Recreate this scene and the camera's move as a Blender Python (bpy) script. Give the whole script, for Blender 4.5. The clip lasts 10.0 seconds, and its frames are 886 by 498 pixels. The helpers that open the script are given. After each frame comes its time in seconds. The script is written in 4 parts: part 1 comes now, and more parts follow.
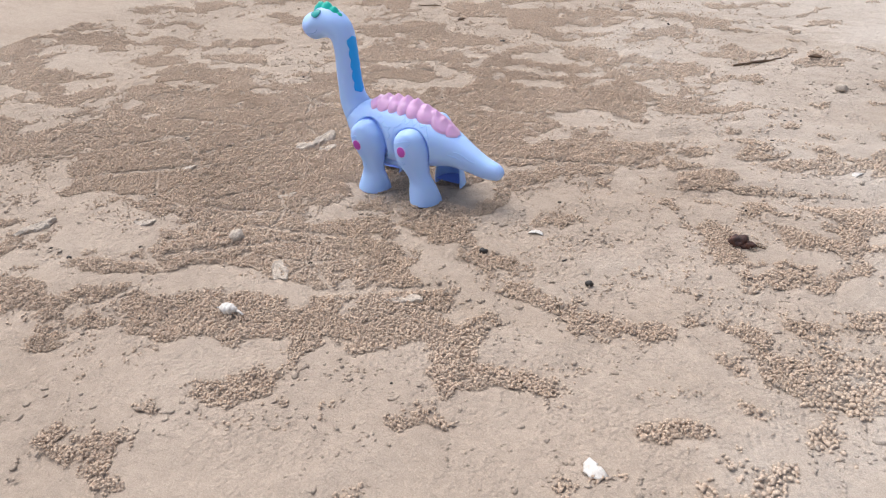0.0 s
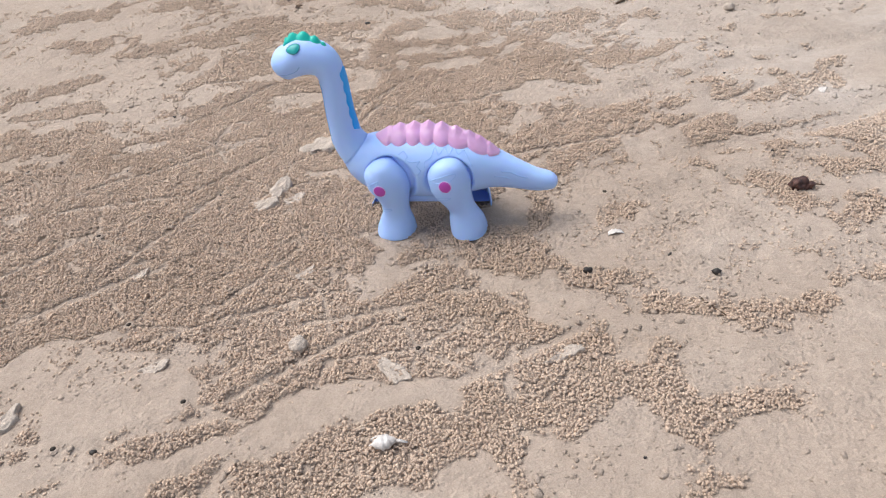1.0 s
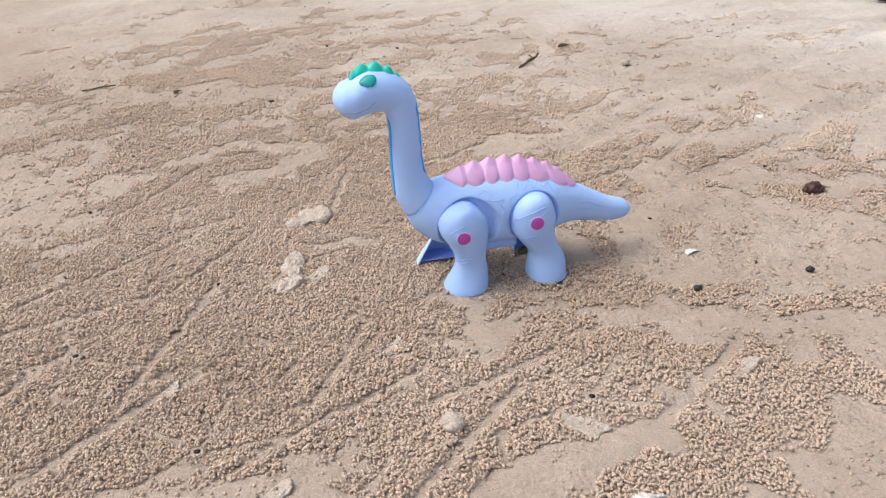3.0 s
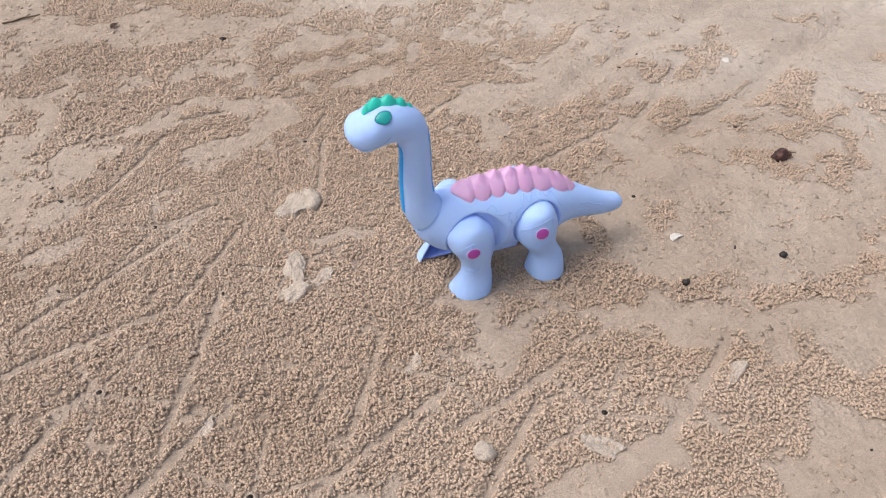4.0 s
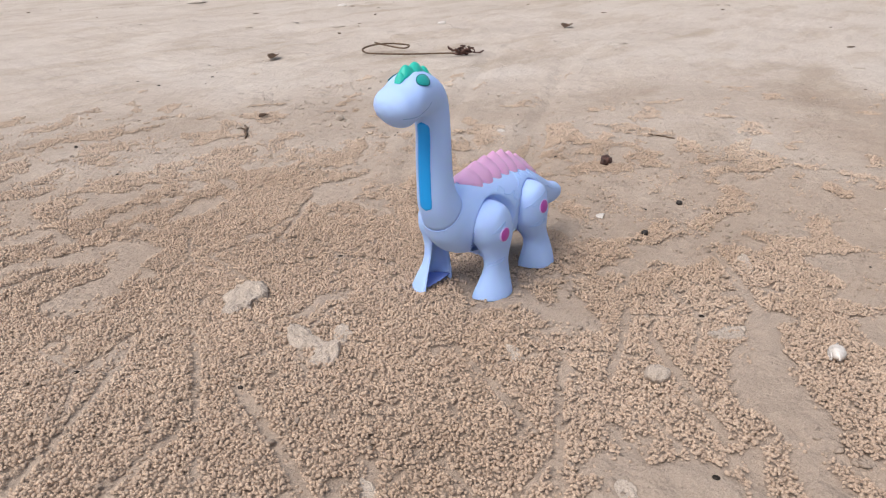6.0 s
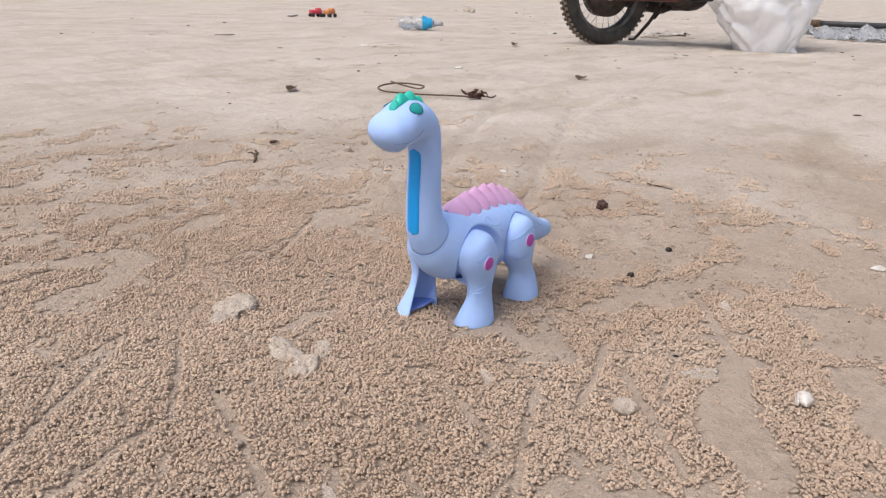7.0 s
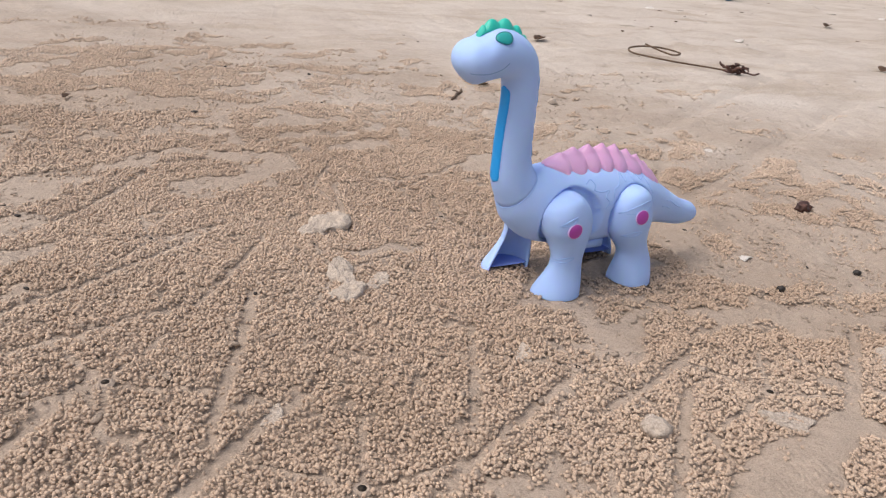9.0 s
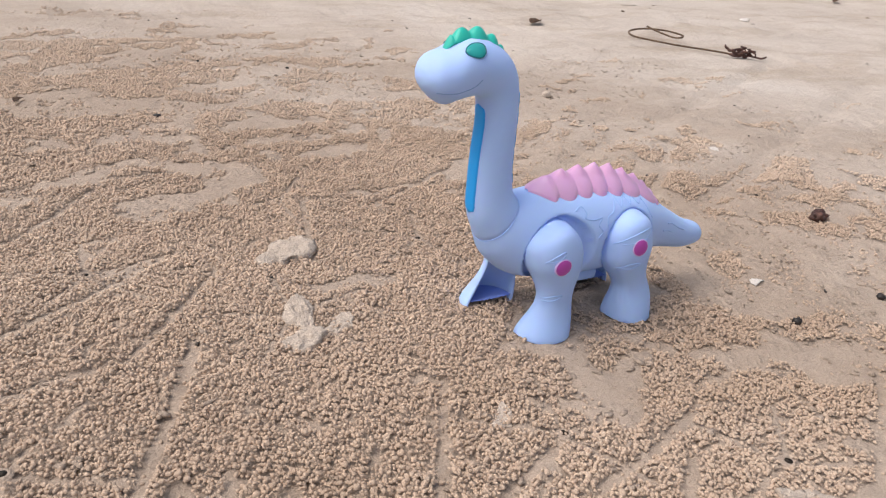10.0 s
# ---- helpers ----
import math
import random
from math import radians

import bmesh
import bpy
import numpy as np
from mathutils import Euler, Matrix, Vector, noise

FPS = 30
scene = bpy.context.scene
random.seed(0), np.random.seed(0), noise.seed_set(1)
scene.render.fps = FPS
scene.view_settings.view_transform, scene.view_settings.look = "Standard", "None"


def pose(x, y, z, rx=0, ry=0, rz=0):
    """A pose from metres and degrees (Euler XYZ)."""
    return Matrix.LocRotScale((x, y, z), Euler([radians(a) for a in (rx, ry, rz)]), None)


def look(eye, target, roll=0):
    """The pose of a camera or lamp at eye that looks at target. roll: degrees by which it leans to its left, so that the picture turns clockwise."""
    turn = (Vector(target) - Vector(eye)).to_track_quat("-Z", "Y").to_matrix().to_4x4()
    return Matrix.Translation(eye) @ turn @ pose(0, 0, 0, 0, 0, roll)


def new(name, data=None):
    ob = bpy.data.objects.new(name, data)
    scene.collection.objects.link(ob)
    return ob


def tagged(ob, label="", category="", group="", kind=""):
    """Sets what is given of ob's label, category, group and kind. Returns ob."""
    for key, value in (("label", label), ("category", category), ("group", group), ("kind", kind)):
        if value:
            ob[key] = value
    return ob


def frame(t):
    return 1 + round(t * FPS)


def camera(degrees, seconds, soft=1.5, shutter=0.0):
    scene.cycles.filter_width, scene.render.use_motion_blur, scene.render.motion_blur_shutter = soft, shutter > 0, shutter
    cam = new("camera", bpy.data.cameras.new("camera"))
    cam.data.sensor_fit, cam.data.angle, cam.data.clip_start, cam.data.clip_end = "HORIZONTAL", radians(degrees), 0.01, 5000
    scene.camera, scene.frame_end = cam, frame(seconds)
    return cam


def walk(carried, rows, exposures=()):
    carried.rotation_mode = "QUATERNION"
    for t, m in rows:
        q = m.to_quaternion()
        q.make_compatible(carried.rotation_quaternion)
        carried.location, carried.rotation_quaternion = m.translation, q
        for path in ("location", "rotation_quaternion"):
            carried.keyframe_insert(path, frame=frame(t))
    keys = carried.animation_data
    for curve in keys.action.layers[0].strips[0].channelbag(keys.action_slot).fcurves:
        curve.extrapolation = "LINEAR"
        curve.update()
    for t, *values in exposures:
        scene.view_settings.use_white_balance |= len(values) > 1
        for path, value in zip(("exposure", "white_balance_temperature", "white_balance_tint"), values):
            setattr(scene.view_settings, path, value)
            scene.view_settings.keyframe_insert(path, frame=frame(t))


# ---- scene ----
cam = camera(62.0, 10.0, soft=1.25)

PATH = [
    (0, (0.577, -0.701, 0.460), (-0.449, 0.655, -0.595), -3.8),
    (0.5, (0.390, -0.705, 0.535), (-0.306, 0.711, -0.693), -5.4),
    (1, (0.173, -0.704, 0.514), (-0.195, 0.835, -0.710), -7.6),
    (1.5, (0.082, -0.701, 0.466), (-0.228, 0.959, -0.607), -4.9),
    (2, (-0.099, -0.722, 0.459), (-0.083, 0.991, -0.574), -2.3),
    (2.5, (-0.173, -0.658, 0.487), (0.055, 0.951, -0.679), -1.5),
    (3, (-0.180, -0.651, 0.429), (0.135, 1.039, -0.593), -2.8),
    (3.2, (-0.164, -0.643, 0.466), (0.068, 1.020, -0.620), 0.0),
    (4.05, (-0.263, -0.533, 0.580), (0.245, 0.829, -0.793), -0.2),
    (4.5, (-0.573, -0.461, 0.461), (0.637, 0.695, -0.633), 3.3),
    (5, (-0.689, -0.336, 0.447), (0.871, 0.386, -0.576), -2.2),
    (5.5, (-0.711, -0.254, 0.338), (0.978, 0.426, -0.489), 0.1),
    (5.7, (-0.598, -0.386, 0.343), (0.860, 0.692, -0.501), -2.5),
    (6.8, (-0.599, -0.393, 0.321), (0.932, 0.689, -0.374), 1.4),
    (7, (-0.604, -0.423, 0.330), (0.882, 0.728, -0.354), 2.0),
    (7.5, (-0.622, -0.368, 0.323), (0.930, 0.690, -0.364), 3.6),
    (8, (-0.535, -0.454, 0.315), (0.770, 0.872, -0.419), 4.8),
    (8.5, (-0.459, -0.517, 0.294), (0.550, 1.055, -0.421), 1.8),
    (9, (-0.438, -0.498, 0.305), (0.484, 1.078, -0.511), 6.1),
    (9.5, (-0.363, -0.481, 0.357), (0.422, 1.084, -0.610), 5.4),
    (10, (-0.373, -0.428, 0.317), (0.534, 1.127, -0.554), 5.4),
]
walk(cam, [(t, look(e, a, r)) for t, e, a, r in PATH], [(0, 0.38, 6210, 9), (1, 0.36, 6210, 9), (2, 0.31, 6270, 9), (3, 0.33, 6310, 9), (4.5, 0.11, 6450, 11), (5.5, 0.06, 6450, 11), (7, 0.07, 6430, 11), (8, -0.05, 6560, 12), (8.5, 0.0, 6580, 12), (10, 0.13, 6580, 12)])

# ---- light ----
SUN_EL, SUN_ROT = radians(60), radians(282)
world = bpy.data.worlds.new("overcast_sky")
scene.world = world
world.use_nodes = True
wn = world.node_tree
sky = wn.nodes.new("ShaderNodeTexSky")
sky.sky_type = "NISHITA"
sky.sun_disc = False
sky.sun_elevation, sky.sun_rotation = SUN_EL, SUN_ROT
sky.dust_density, sky.air_density, sky.ozone_density = 4.0, 1.0, 0.6
veil = wn.nodes.new("ShaderNodeHueSaturation")
veil.inputs["Saturation"].default_value = 0.62
wn.links.new(sky.outputs["Color"], veil.inputs["Color"])
wn.links.new(veil.outputs["Color"], wn.nodes["Background"].inputs["Color"])
wn.nodes["Background"].inputs["Strength"].default_value = 0.14
sun_data = bpy.data.lights.new("sun", "SUN")
sun_data.energy, sun_data.angle, sun_data.color = 1.8, radians(42), (1.0, 0.94, 0.88)
sun = new("sun", sun_data)
sun.matrix_world = look((math.sin(SUN_ROT) * math.cos(SUN_EL), math.cos(SUN_ROT) * math.cos(SUN_EL), math.sin(SUN_EL)), (0, 0, 0))


# ---- materials ----
def material(name, rough=0.5, metal=0.0):
    m = bpy.data.materials.new(name)
    m.use_nodes = True
    b = m.node_tree.nodes["Principled BSDF"]
    b.inputs["Roughness"].default_value, b.inputs["Metallic"].default_value = rough, metal
    return m, m.node_tree, b


def coords(nt):
    return nt.nodes.new("ShaderNodeTexCoord").outputs["Object"]


def noise_node(nt, vec, scale, detail=4.0, rough=0.55, stretch=None):
    if stretch:
        mp = nt.nodes.new("ShaderNodeMapping")
        mp.inputs["Scale"].default_value = stretch
        nt.links.new(vec, mp.inputs["Vector"])
        vec = mp.outputs["Vector"]
    n = nt.nodes.new("ShaderNodeTexNoise")
    n.inputs["Scale"].default_value, n.inputs["Detail"].default_value, n.inputs["Roughness"].default_value = scale, detail, rough
    nt.links.new(vec, n.inputs["Vector"])
    return n.outputs["Fac"]


def ramp(nt, fac, stops):
    r = nt.nodes.new("ShaderNodeValToRGB")
    while len(r.color_ramp.elements) < len(stops):
        r.color_ramp.elements.new(0.5)
    for e, (p, c) in zip(r.color_ramp.elements, stops):
        e.position, e.color = p, (*c, 1)
    nt.links.new(fac, r.inputs["Fac"])
    return r.outputs["Color"]


def mix(nt, kind, fac, a, b):
    n = nt.nodes.new("ShaderNodeMix")
    n.data_type, n.blend_type = "RGBA", kind
    for sock, v in ((n.inputs[0], fac), (n.inputs[6], a), (n.inputs[7], b)):
        if hasattr(v, "default_value") and hasattr(v, "is_linked"):
            nt.links.new(v, sock)
        else:
            sock.default_value = v if isinstance(v, float) else (*v, 1)
    return n.outputs[2]


def bump(nt, b, height, strength, distance, after=None):
    n = nt.nodes.new("ShaderNodeBump")
    n.inputs["Strength"].default_value, n.inputs["Distance"].default_value = strength, distance
    nt.links.new(height, n.inputs["Height"])
    if after:
        nt.links.new(after, n.inputs["Normal"])
    nt.links.new(n.outputs["Normal"], b.inputs["Normal"])
    return n.outputs["Normal"]


def mottled(name, dark, light, scale, rough=0.6, metal=0.0, relief=0.0005, fine=None):
    """A surface that varies between two colours at two scales, with a fine relief."""
    m, nt, b = material(name, rough, metal)
    v = coords(nt)
    big = ramp(nt, noise_node(nt, v, scale), [(0.3, dark), (0.7, light)])
    small = noise_node(nt, v, fine or scale * 9, 3)
    col = mix(nt, "OVERLAY", 0.35, big, ramp(nt, small, [(0.3, (0.3, 0.3, 0.3)), (0.7, (0.7, 0.7, 0.7))]))
    nt.links.new(col, b.inputs["Base Color"])
    bump(nt, b, small, 0.5, relief)
    return m


def plastic(name, colour, rough=0.38, fade=0.9, transmission=0.0, sub=0.0):
    """Moulded toy plastic with faint scuffs and dust."""
    m, nt, b = material(name, rough)
    v = coords(nt)
    dust = noise_node(nt, v, 26, 6, 0.65)
    pale = tuple(min(1, c * 0.8 + 0.12) for c in colour)
    col = mix(nt, "MIX", 0.0, colour, pale)
    fac = ramp(nt, dust, [(0.52, (0, 0, 0)), (0.80, (0.35, 0.35, 0.35))])
    nt.links.new(fac, col.node.inputs[0])
    nt.links.new(col, b.inputs["Base Color"])
    scuff = noise_node(nt, v, 420, 3)
    rr = nt.nodes.new("ShaderNodeMapRange")
    rr.inputs["To Min"].default_value, rr.inputs["To Max"].default_value = rough - 0.08, rough + 0.14
    nt.links.new(dust, rr.inputs["Value"])
    nt.links.new(rr.outputs["Result"], b.inputs["Roughness"])
    bump(nt, b, scuff, 0.12, 0.0003)
    b.inputs["Specular IOR Level"].default_value = 0.32
    b.inputs["Transmission Weight"].default_value = transmission
    b.inputs["Subsurface Weight"].default_value = sub
    b.inputs["Subsurface Radius"].default_value = (0.006, 0.004, 0.006)
    return m


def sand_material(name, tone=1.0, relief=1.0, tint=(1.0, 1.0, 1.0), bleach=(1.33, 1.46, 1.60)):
    """Damp beach sand: grains, crumbs, pale dry spots and browner damp streaks."""
    m, nt, b = material(name, 0.92)
    v = coords(nt)
    b.inputs["Specular IOR Level"].default_value = 0.22
    wide = noise_node(nt, v, 2.3, 6, 0.6)
    streak = noise_node(nt, v, 1.5, 6, 0.62, (0.8, 2.2, 1.0))
    base = ramp(nt, wide, [(p, tuple(c * tone * k for c, k in zip(rgb, tint))) for p, rgb in ((0.28, (0.47, 0.395, 0.325)), (0.50, (0.54, 0.46, 0.385)), (0.74, (0.59, 0.515, 0.44)))])
    damp = ramp(nt, streak, [(0.54, (1, 1, 1)), (0.66, (0.86, 0.83, 0.79))])
    col = mix(nt, "MULTIPLY", 0.75, base, damp)
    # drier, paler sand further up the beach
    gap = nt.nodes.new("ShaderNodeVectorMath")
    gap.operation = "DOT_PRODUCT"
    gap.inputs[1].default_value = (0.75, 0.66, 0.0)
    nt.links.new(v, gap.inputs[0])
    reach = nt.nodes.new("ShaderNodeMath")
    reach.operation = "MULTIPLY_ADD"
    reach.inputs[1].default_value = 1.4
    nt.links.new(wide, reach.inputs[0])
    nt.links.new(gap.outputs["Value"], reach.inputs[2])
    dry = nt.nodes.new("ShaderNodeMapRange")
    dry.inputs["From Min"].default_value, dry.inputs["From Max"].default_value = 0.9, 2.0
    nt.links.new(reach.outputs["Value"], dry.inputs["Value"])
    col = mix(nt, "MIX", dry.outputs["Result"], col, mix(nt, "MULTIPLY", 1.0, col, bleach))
    # ragged brown patches of old pellets and trodden sand further off
    blots = noise_node(nt, v, 3.4, 9, 0.68, (0.75, 1.9, 1.0))
    stain = ramp(nt, blots, [(0.50, (1, 1, 1)), (0.56, (0.84, 0.80, 0.75)), (0.66, (0.78, 0.73, 0.67))])
    col = mix(nt, "MIX", dry.outputs["Result"], col, mix(nt, "MULTIPLY", 0.6, col, stain))
    grain = noise_node(nt, v, 820, 2, 0.7)
    col = mix(nt, "OVERLAY", 0.36, col, ramp(nt, grain, [(0.32, (0.28, 0.27, 0.26)), (0.68, (0.72, 0.72, 0.72))]))
    mid = noise_node(nt, v, 95, 6, 0.62)
    col = mix(nt, "OVERLAY", 0.22, col, ramp(nt, mid, [(0.30, (0.3, 0.3, 0.3)), (0.70, (0.7, 0.7, 0.7))]))
    nt.links.new(col, b.inputs["Base Color"])
    cells = nt.nodes.new("ShaderNodeTexVoronoi")
    cells.feature = "SMOOTH_F1"
    cells.inputs["Scale"].default_value, cells.inputs["Smoothness"].default_value = 210, 0.35
    nt.links.new(v, cells.inputs["Vector"])
    mask = ramp(nt, noise_node(nt, v, 6.5, 7, 0.7, (0.8, 1.5, 1.0)), [(0.44, (0, 0, 0)), (0.60, (1, 1, 1))])
    beads = nt.nodes.new("ShaderNodeMath")
    beads.operation = "MULTIPLY"
    nt.links.new(cells.outputs["Distance"], beads.inputs[0])
    nt.links.new(mask, beads.inputs[1])
    trod = noise_node(nt, v, 17, 8, 0.66, (1.0, 1.35, 1.0))
    n0 = bump(nt, b, trod, 0.42 * relief, 0.020)
    n1 = bump(nt, b, mid, 0.50 * relief, 0.006, n0)
    n2 = bump(nt, b, beads.outputs["Value"], -0.8 * relief, 0.004, n1)
    n2.node.invert = True
    n2.node.inputs["Strength"].default_value = 0.5 * relief
    bump(nt, b, grain, 0.42 * relief, 0.0012, n2)
    return m


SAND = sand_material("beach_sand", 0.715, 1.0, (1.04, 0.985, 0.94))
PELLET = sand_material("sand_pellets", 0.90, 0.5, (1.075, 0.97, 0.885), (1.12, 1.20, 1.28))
CRUST = sand_material("dry_sand_crust", 0.94, 1.2)
# near-black sand: the shade down a burrow, put into the colour
HOLE = mottled("burrow_shade_sand", (0.03, 0.022, 0.016), (0.06, 0.045, 0.03), 300, 0.9)
BLUE = plastic("periwinkle_plastic", (0.41, 0.59, 1.0), 0.54, sub=0.30)
SHELL_INSIDE = plastic("inner_blue_plastic", (0.22, 0.33, 0.80), 0.45)
# darker blue for neck joint and moulded lines; the lines' shading is in the colour
LINE_BLUE = plastic("line_shade_blue", (0.35, 0.54, 0.95), 0.55)
AZURE = plastic("azure_paint", (0.014, 0.35, 0.86), 0.4)
PINK = plastic("translucent_pink_plastic", (0.93, 0.53, 0.79), 0.28, transmission=0.36, sub=0.25)
GREEN = plastic("jade_plastic", (0.025, 0.50, 0.40), 0.3)
EYE = plastic("teal_eye_paint", (0.012, 0.33, 0.32), 0.26)
EYE_RIM = plastic("dark_teal_paint", (0.006, 0.16, 0.20), 0.35)
# body blue darkened to paint the shade of the mouth groove
GROOVE = plastic("groove_shade_blue", (0.24, 0.39, 0.76), 0.6)
MAGENTA = plastic("magenta_plastic", (0.44, 0.07, 0.40), 0.35)
PALE_PINK = plastic("pale_pink_plastic", (0.62, 0.48, 0.84), 0.4)
WHITE_SHELL = mottled("white_shell", (0.50, 0.45, 0.40), (0.78, 0.75, 0.71), 60, 0.4, relief=0.0004)
BROWN = mottled("dry_brown_leaf", (0.035, 0.018, 0.010), (0.16, 0.09, 0.045), 90, 0.7, relief=0.001)
BLACK_SEED = mottled("black_seed", (0.010, 0.008, 0.007), (0.035, 0.026, 0.020), 150, 0.55)
WEED = mottled("dried_seaweed", (0.03, 0.014, 0.012), (0.12, 0.05, 0.035), 120, 0.6, relief=0.001)
TWIG = mottled("brown_twig", (0.05, 0.03, 0.018), (0.17, 0.11, 0.065), 140, 0.8, relief=0.001)
RUBBER = mottled("dusty_tyre_rubber", (0.012, 0.012, 0.012), (0.05, 0.045, 0.04), 18, 0.85, relief=0.0008)
DUSTY = mottled("sandy_tread_rubber", (0.10, 0.075, 0.055), (0.26, 0.20, 0.15), 30, 0.9)
STEEL = mottled("worn_steel", (0.30, 0.29, 0.28), (0.55, 0.54, 0.52), 14, 0.35, 0.9)
DARK_STEEL = mottled("dull_dark_steel", (0.06, 0.058, 0.055), (0.17, 0.165, 0.16), 14, 0.5, 0.8)
ENGINE = mottled("grimy_engine_metal", (0.012, 0.010, 0.010), (0.07, 0.05, 0.04), 22, 0.6, 0.3)
MAROON = mottled("maroon_paint", (0.06, 0.012, 0.010), (0.13, 0.03, 0.022), 9, 0.4)
VINYL = mottled("black_vinyl", (0.012, 0.012, 0.013), (0.03, 0.03, 0.032), 30, 0.55)
SACK = mottled("white_woven_plastic", (0.80, 0.81, 0.84), (0.90, 0.91, 0.94), 7, 0.45, relief=0.0015, fine=90)
SACK_DIRT = mottled("soiled_white_plastic", (0.30, 0.26, 0.23), (0.60, 0.55, 0.50), 9, 0.6)
CLOUDY = plastic("cloudy_clear_plastic", (0.82, 0.83, 0.85), 0.25, transmission=0.75)
LABEL = plastic("blue_label_film", (0.02, 0.33, 0.62), 0.35)
RED = plastic("red_plastic", (0.55, 0.07, 0.09), 0.5)
ORANGE = plastic("orange_plastic", (0.62, 0.24, 0.09), 0.5)
GREY_PIPE = mottled("black_pipe", (0.015, 0.015, 0.016), (0.05, 0.05, 0.055), 20, 0.5)


# ---- mesh helpers ----
def part(name, bm, mat, parent=None, label="", smooth=True):
    """Links a bmesh as one mesh object under a thing or a part."""
    me = bpy.data.meshes.new(name)
    bm.normal_update()
    bm.to_mesh(me)
    bm.free()
    me.materials.append(mat)
    if smooth:
        me.shade_smooth()
    ob = new(name, me)
    if parent is not None:
        ob.parent = parent
    return tagged(ob, label)


def thing(name, label, category, at=(0, 0, 0), turn=0.0, group="", kind=""):
    ob = new(name)
    ob.empty_display_size = 0.05
    ob.matrix_world = pose(*at, 0, 0, turn)
    return tagged(ob, label, category, group, kind)


def catmull(rows, n):
    """Rows of numbers drawn out into a smooth run, n steps between two rows."""
    p = np.array(rows, float)
    p = np.vstack([2 * p[0] - p[1], p, 2 * p[-1] - p[-2]])
    out = []
    for i in range(1, len(p) - 2):
        for k in range(n):
            u = k / n
            a, b, c, d = p[i - 1:i + 3]
            out.append(0.5 * (2 * b + (c - a) * u + (2 * a - 5 * b + 4 * c - d) * u * u + (3 * b - a - 3 * c + d) * u ** 3))
    out.append(p[-2])
    return np.array(out)


def skin(bm, loops, closed=True, caps=True):
    """Quads between loops of points of one length."""
    vs = [[bm.verts.new(p) for p in loop] for loop in loops]
    n = len(vs[0])
    for a, b in zip(vs, vs[1:]):
        for i in range(n if closed else n - 1):
            j = (i + 1) % n
            bm.faces.new((a[i], a[j], b[j], b[i]))
    if caps:
        bm.faces.new(vs[0][::-1])
        bm.faces.new(vs[-1])
    bmesh.ops.recalc_face_normals(bm, faces=bm.faces)
    return bm


def tube(bm, pts, radius, sides=6, taper=None):
    """A tube of the given radius along a run of points."""
    pts = [Vector(p) for p in pts]
    up = Vector((0.13, 0.21, 0.97))
    loops = []
    for i, p in enumerate(pts):
        d = (pts[min(i + 1, len(pts) - 1)] - pts[max(i - 1, 0)]).normalized()
        s = d.cross(up).normalized() if d.cross(up).length > 1e-4 else Vector((1, 0, 0))
        t = s.cross(d)
        r = radius * (taper[i] if taper else 1.0)
        loops.append([p + (s * math.cos(a) + t * math.sin(a)) * r for a in (2 * math.pi * k / sides for k in range(sides))])
    sub = bmesh.new()
    skin(sub, loops)
    me = bpy.data.meshes.new("tmp")
    sub.to_mesh(me)
    sub.free()
    bm.from_mesh(me)
    bpy.data.meshes.remove(me)
    return bm


def box(bm, centre, size, bevel=0.0, m=None):
    sub = bmesh.new()
    bmesh.ops.create_cube(sub, size=1.0)
    bmesh.ops.scale(sub, vec=size, verts=sub.verts)
    if bevel:
        bmesh.ops.bevel(sub, geom=sub.edges, offset=bevel, segments=2, affect="EDGES", profile=0.6)
    bmesh.ops.transform(sub, matrix=Matrix.Translation(centre) @ (m or Matrix()), verts=sub.verts)
    me = bpy.data.meshes.new("tmp")
    sub.to_mesh(me)
    sub.free()
    bm.from_mesh(me)
    bpy.data.meshes.remove(me)
    return bm


def ring(bm, centre, r_major, profile, steps=48, axis="y"):
    """A wheel-like ring: profile rows are (radius offset, sideways)."""
    loops = []
    for k in range(steps):
        a = 2 * math.pi * k / steps
        loops.append([Vector(centre) + Vector(((r_major + dr) * math.cos(a), w, (r_major + dr) * math.sin(a))) for dr, w in profile])
    loops.append(loops[0])
    sub = bmesh.new()
    skin(sub, loops, closed=True, caps=False)
    bmesh.ops.remove_doubles(sub, verts=sub.verts, dist=1e-6)
    me = bpy.data.meshes.new("tmp")
    sub.to_mesh(me)
    sub.free()
    bm.from_mesh(me)
    bpy.data.meshes.remove(me)
    return bm


def lump(bm, centre, size, rough=0.25, seed=0, levels=2, m=None):
    """An uneven rounded lump."""
    sub = bmesh.new()
    bmesh.ops.create_icosphere(sub, subdivisions=levels, radius=1.0)
    for v in sub.verts:
        k = 1 + rough * noise.noise(v.co * 1.7 + Vector((seed * 3.1, seed * 1.7, seed)))
        v.co = Vector((v.co.x * size[0], v.co.y * size[1], v.co.z * size[2])) * k
    bmesh.ops.transform(sub, matrix=Matrix.Translation(centre) @ (m or Matrix()), verts=sub.verts)
    me = bpy.data.meshes.new("tmp")
    sub.to_mesh(me)
    sub.free()
    bm.from_mesh(me)
    bpy.data.meshes.remove(me)
    return bm


# ---- the beach ----
RNG = np.random.default_rng(5)
TABLE = RNG.random((64, 64, 64 // 16))


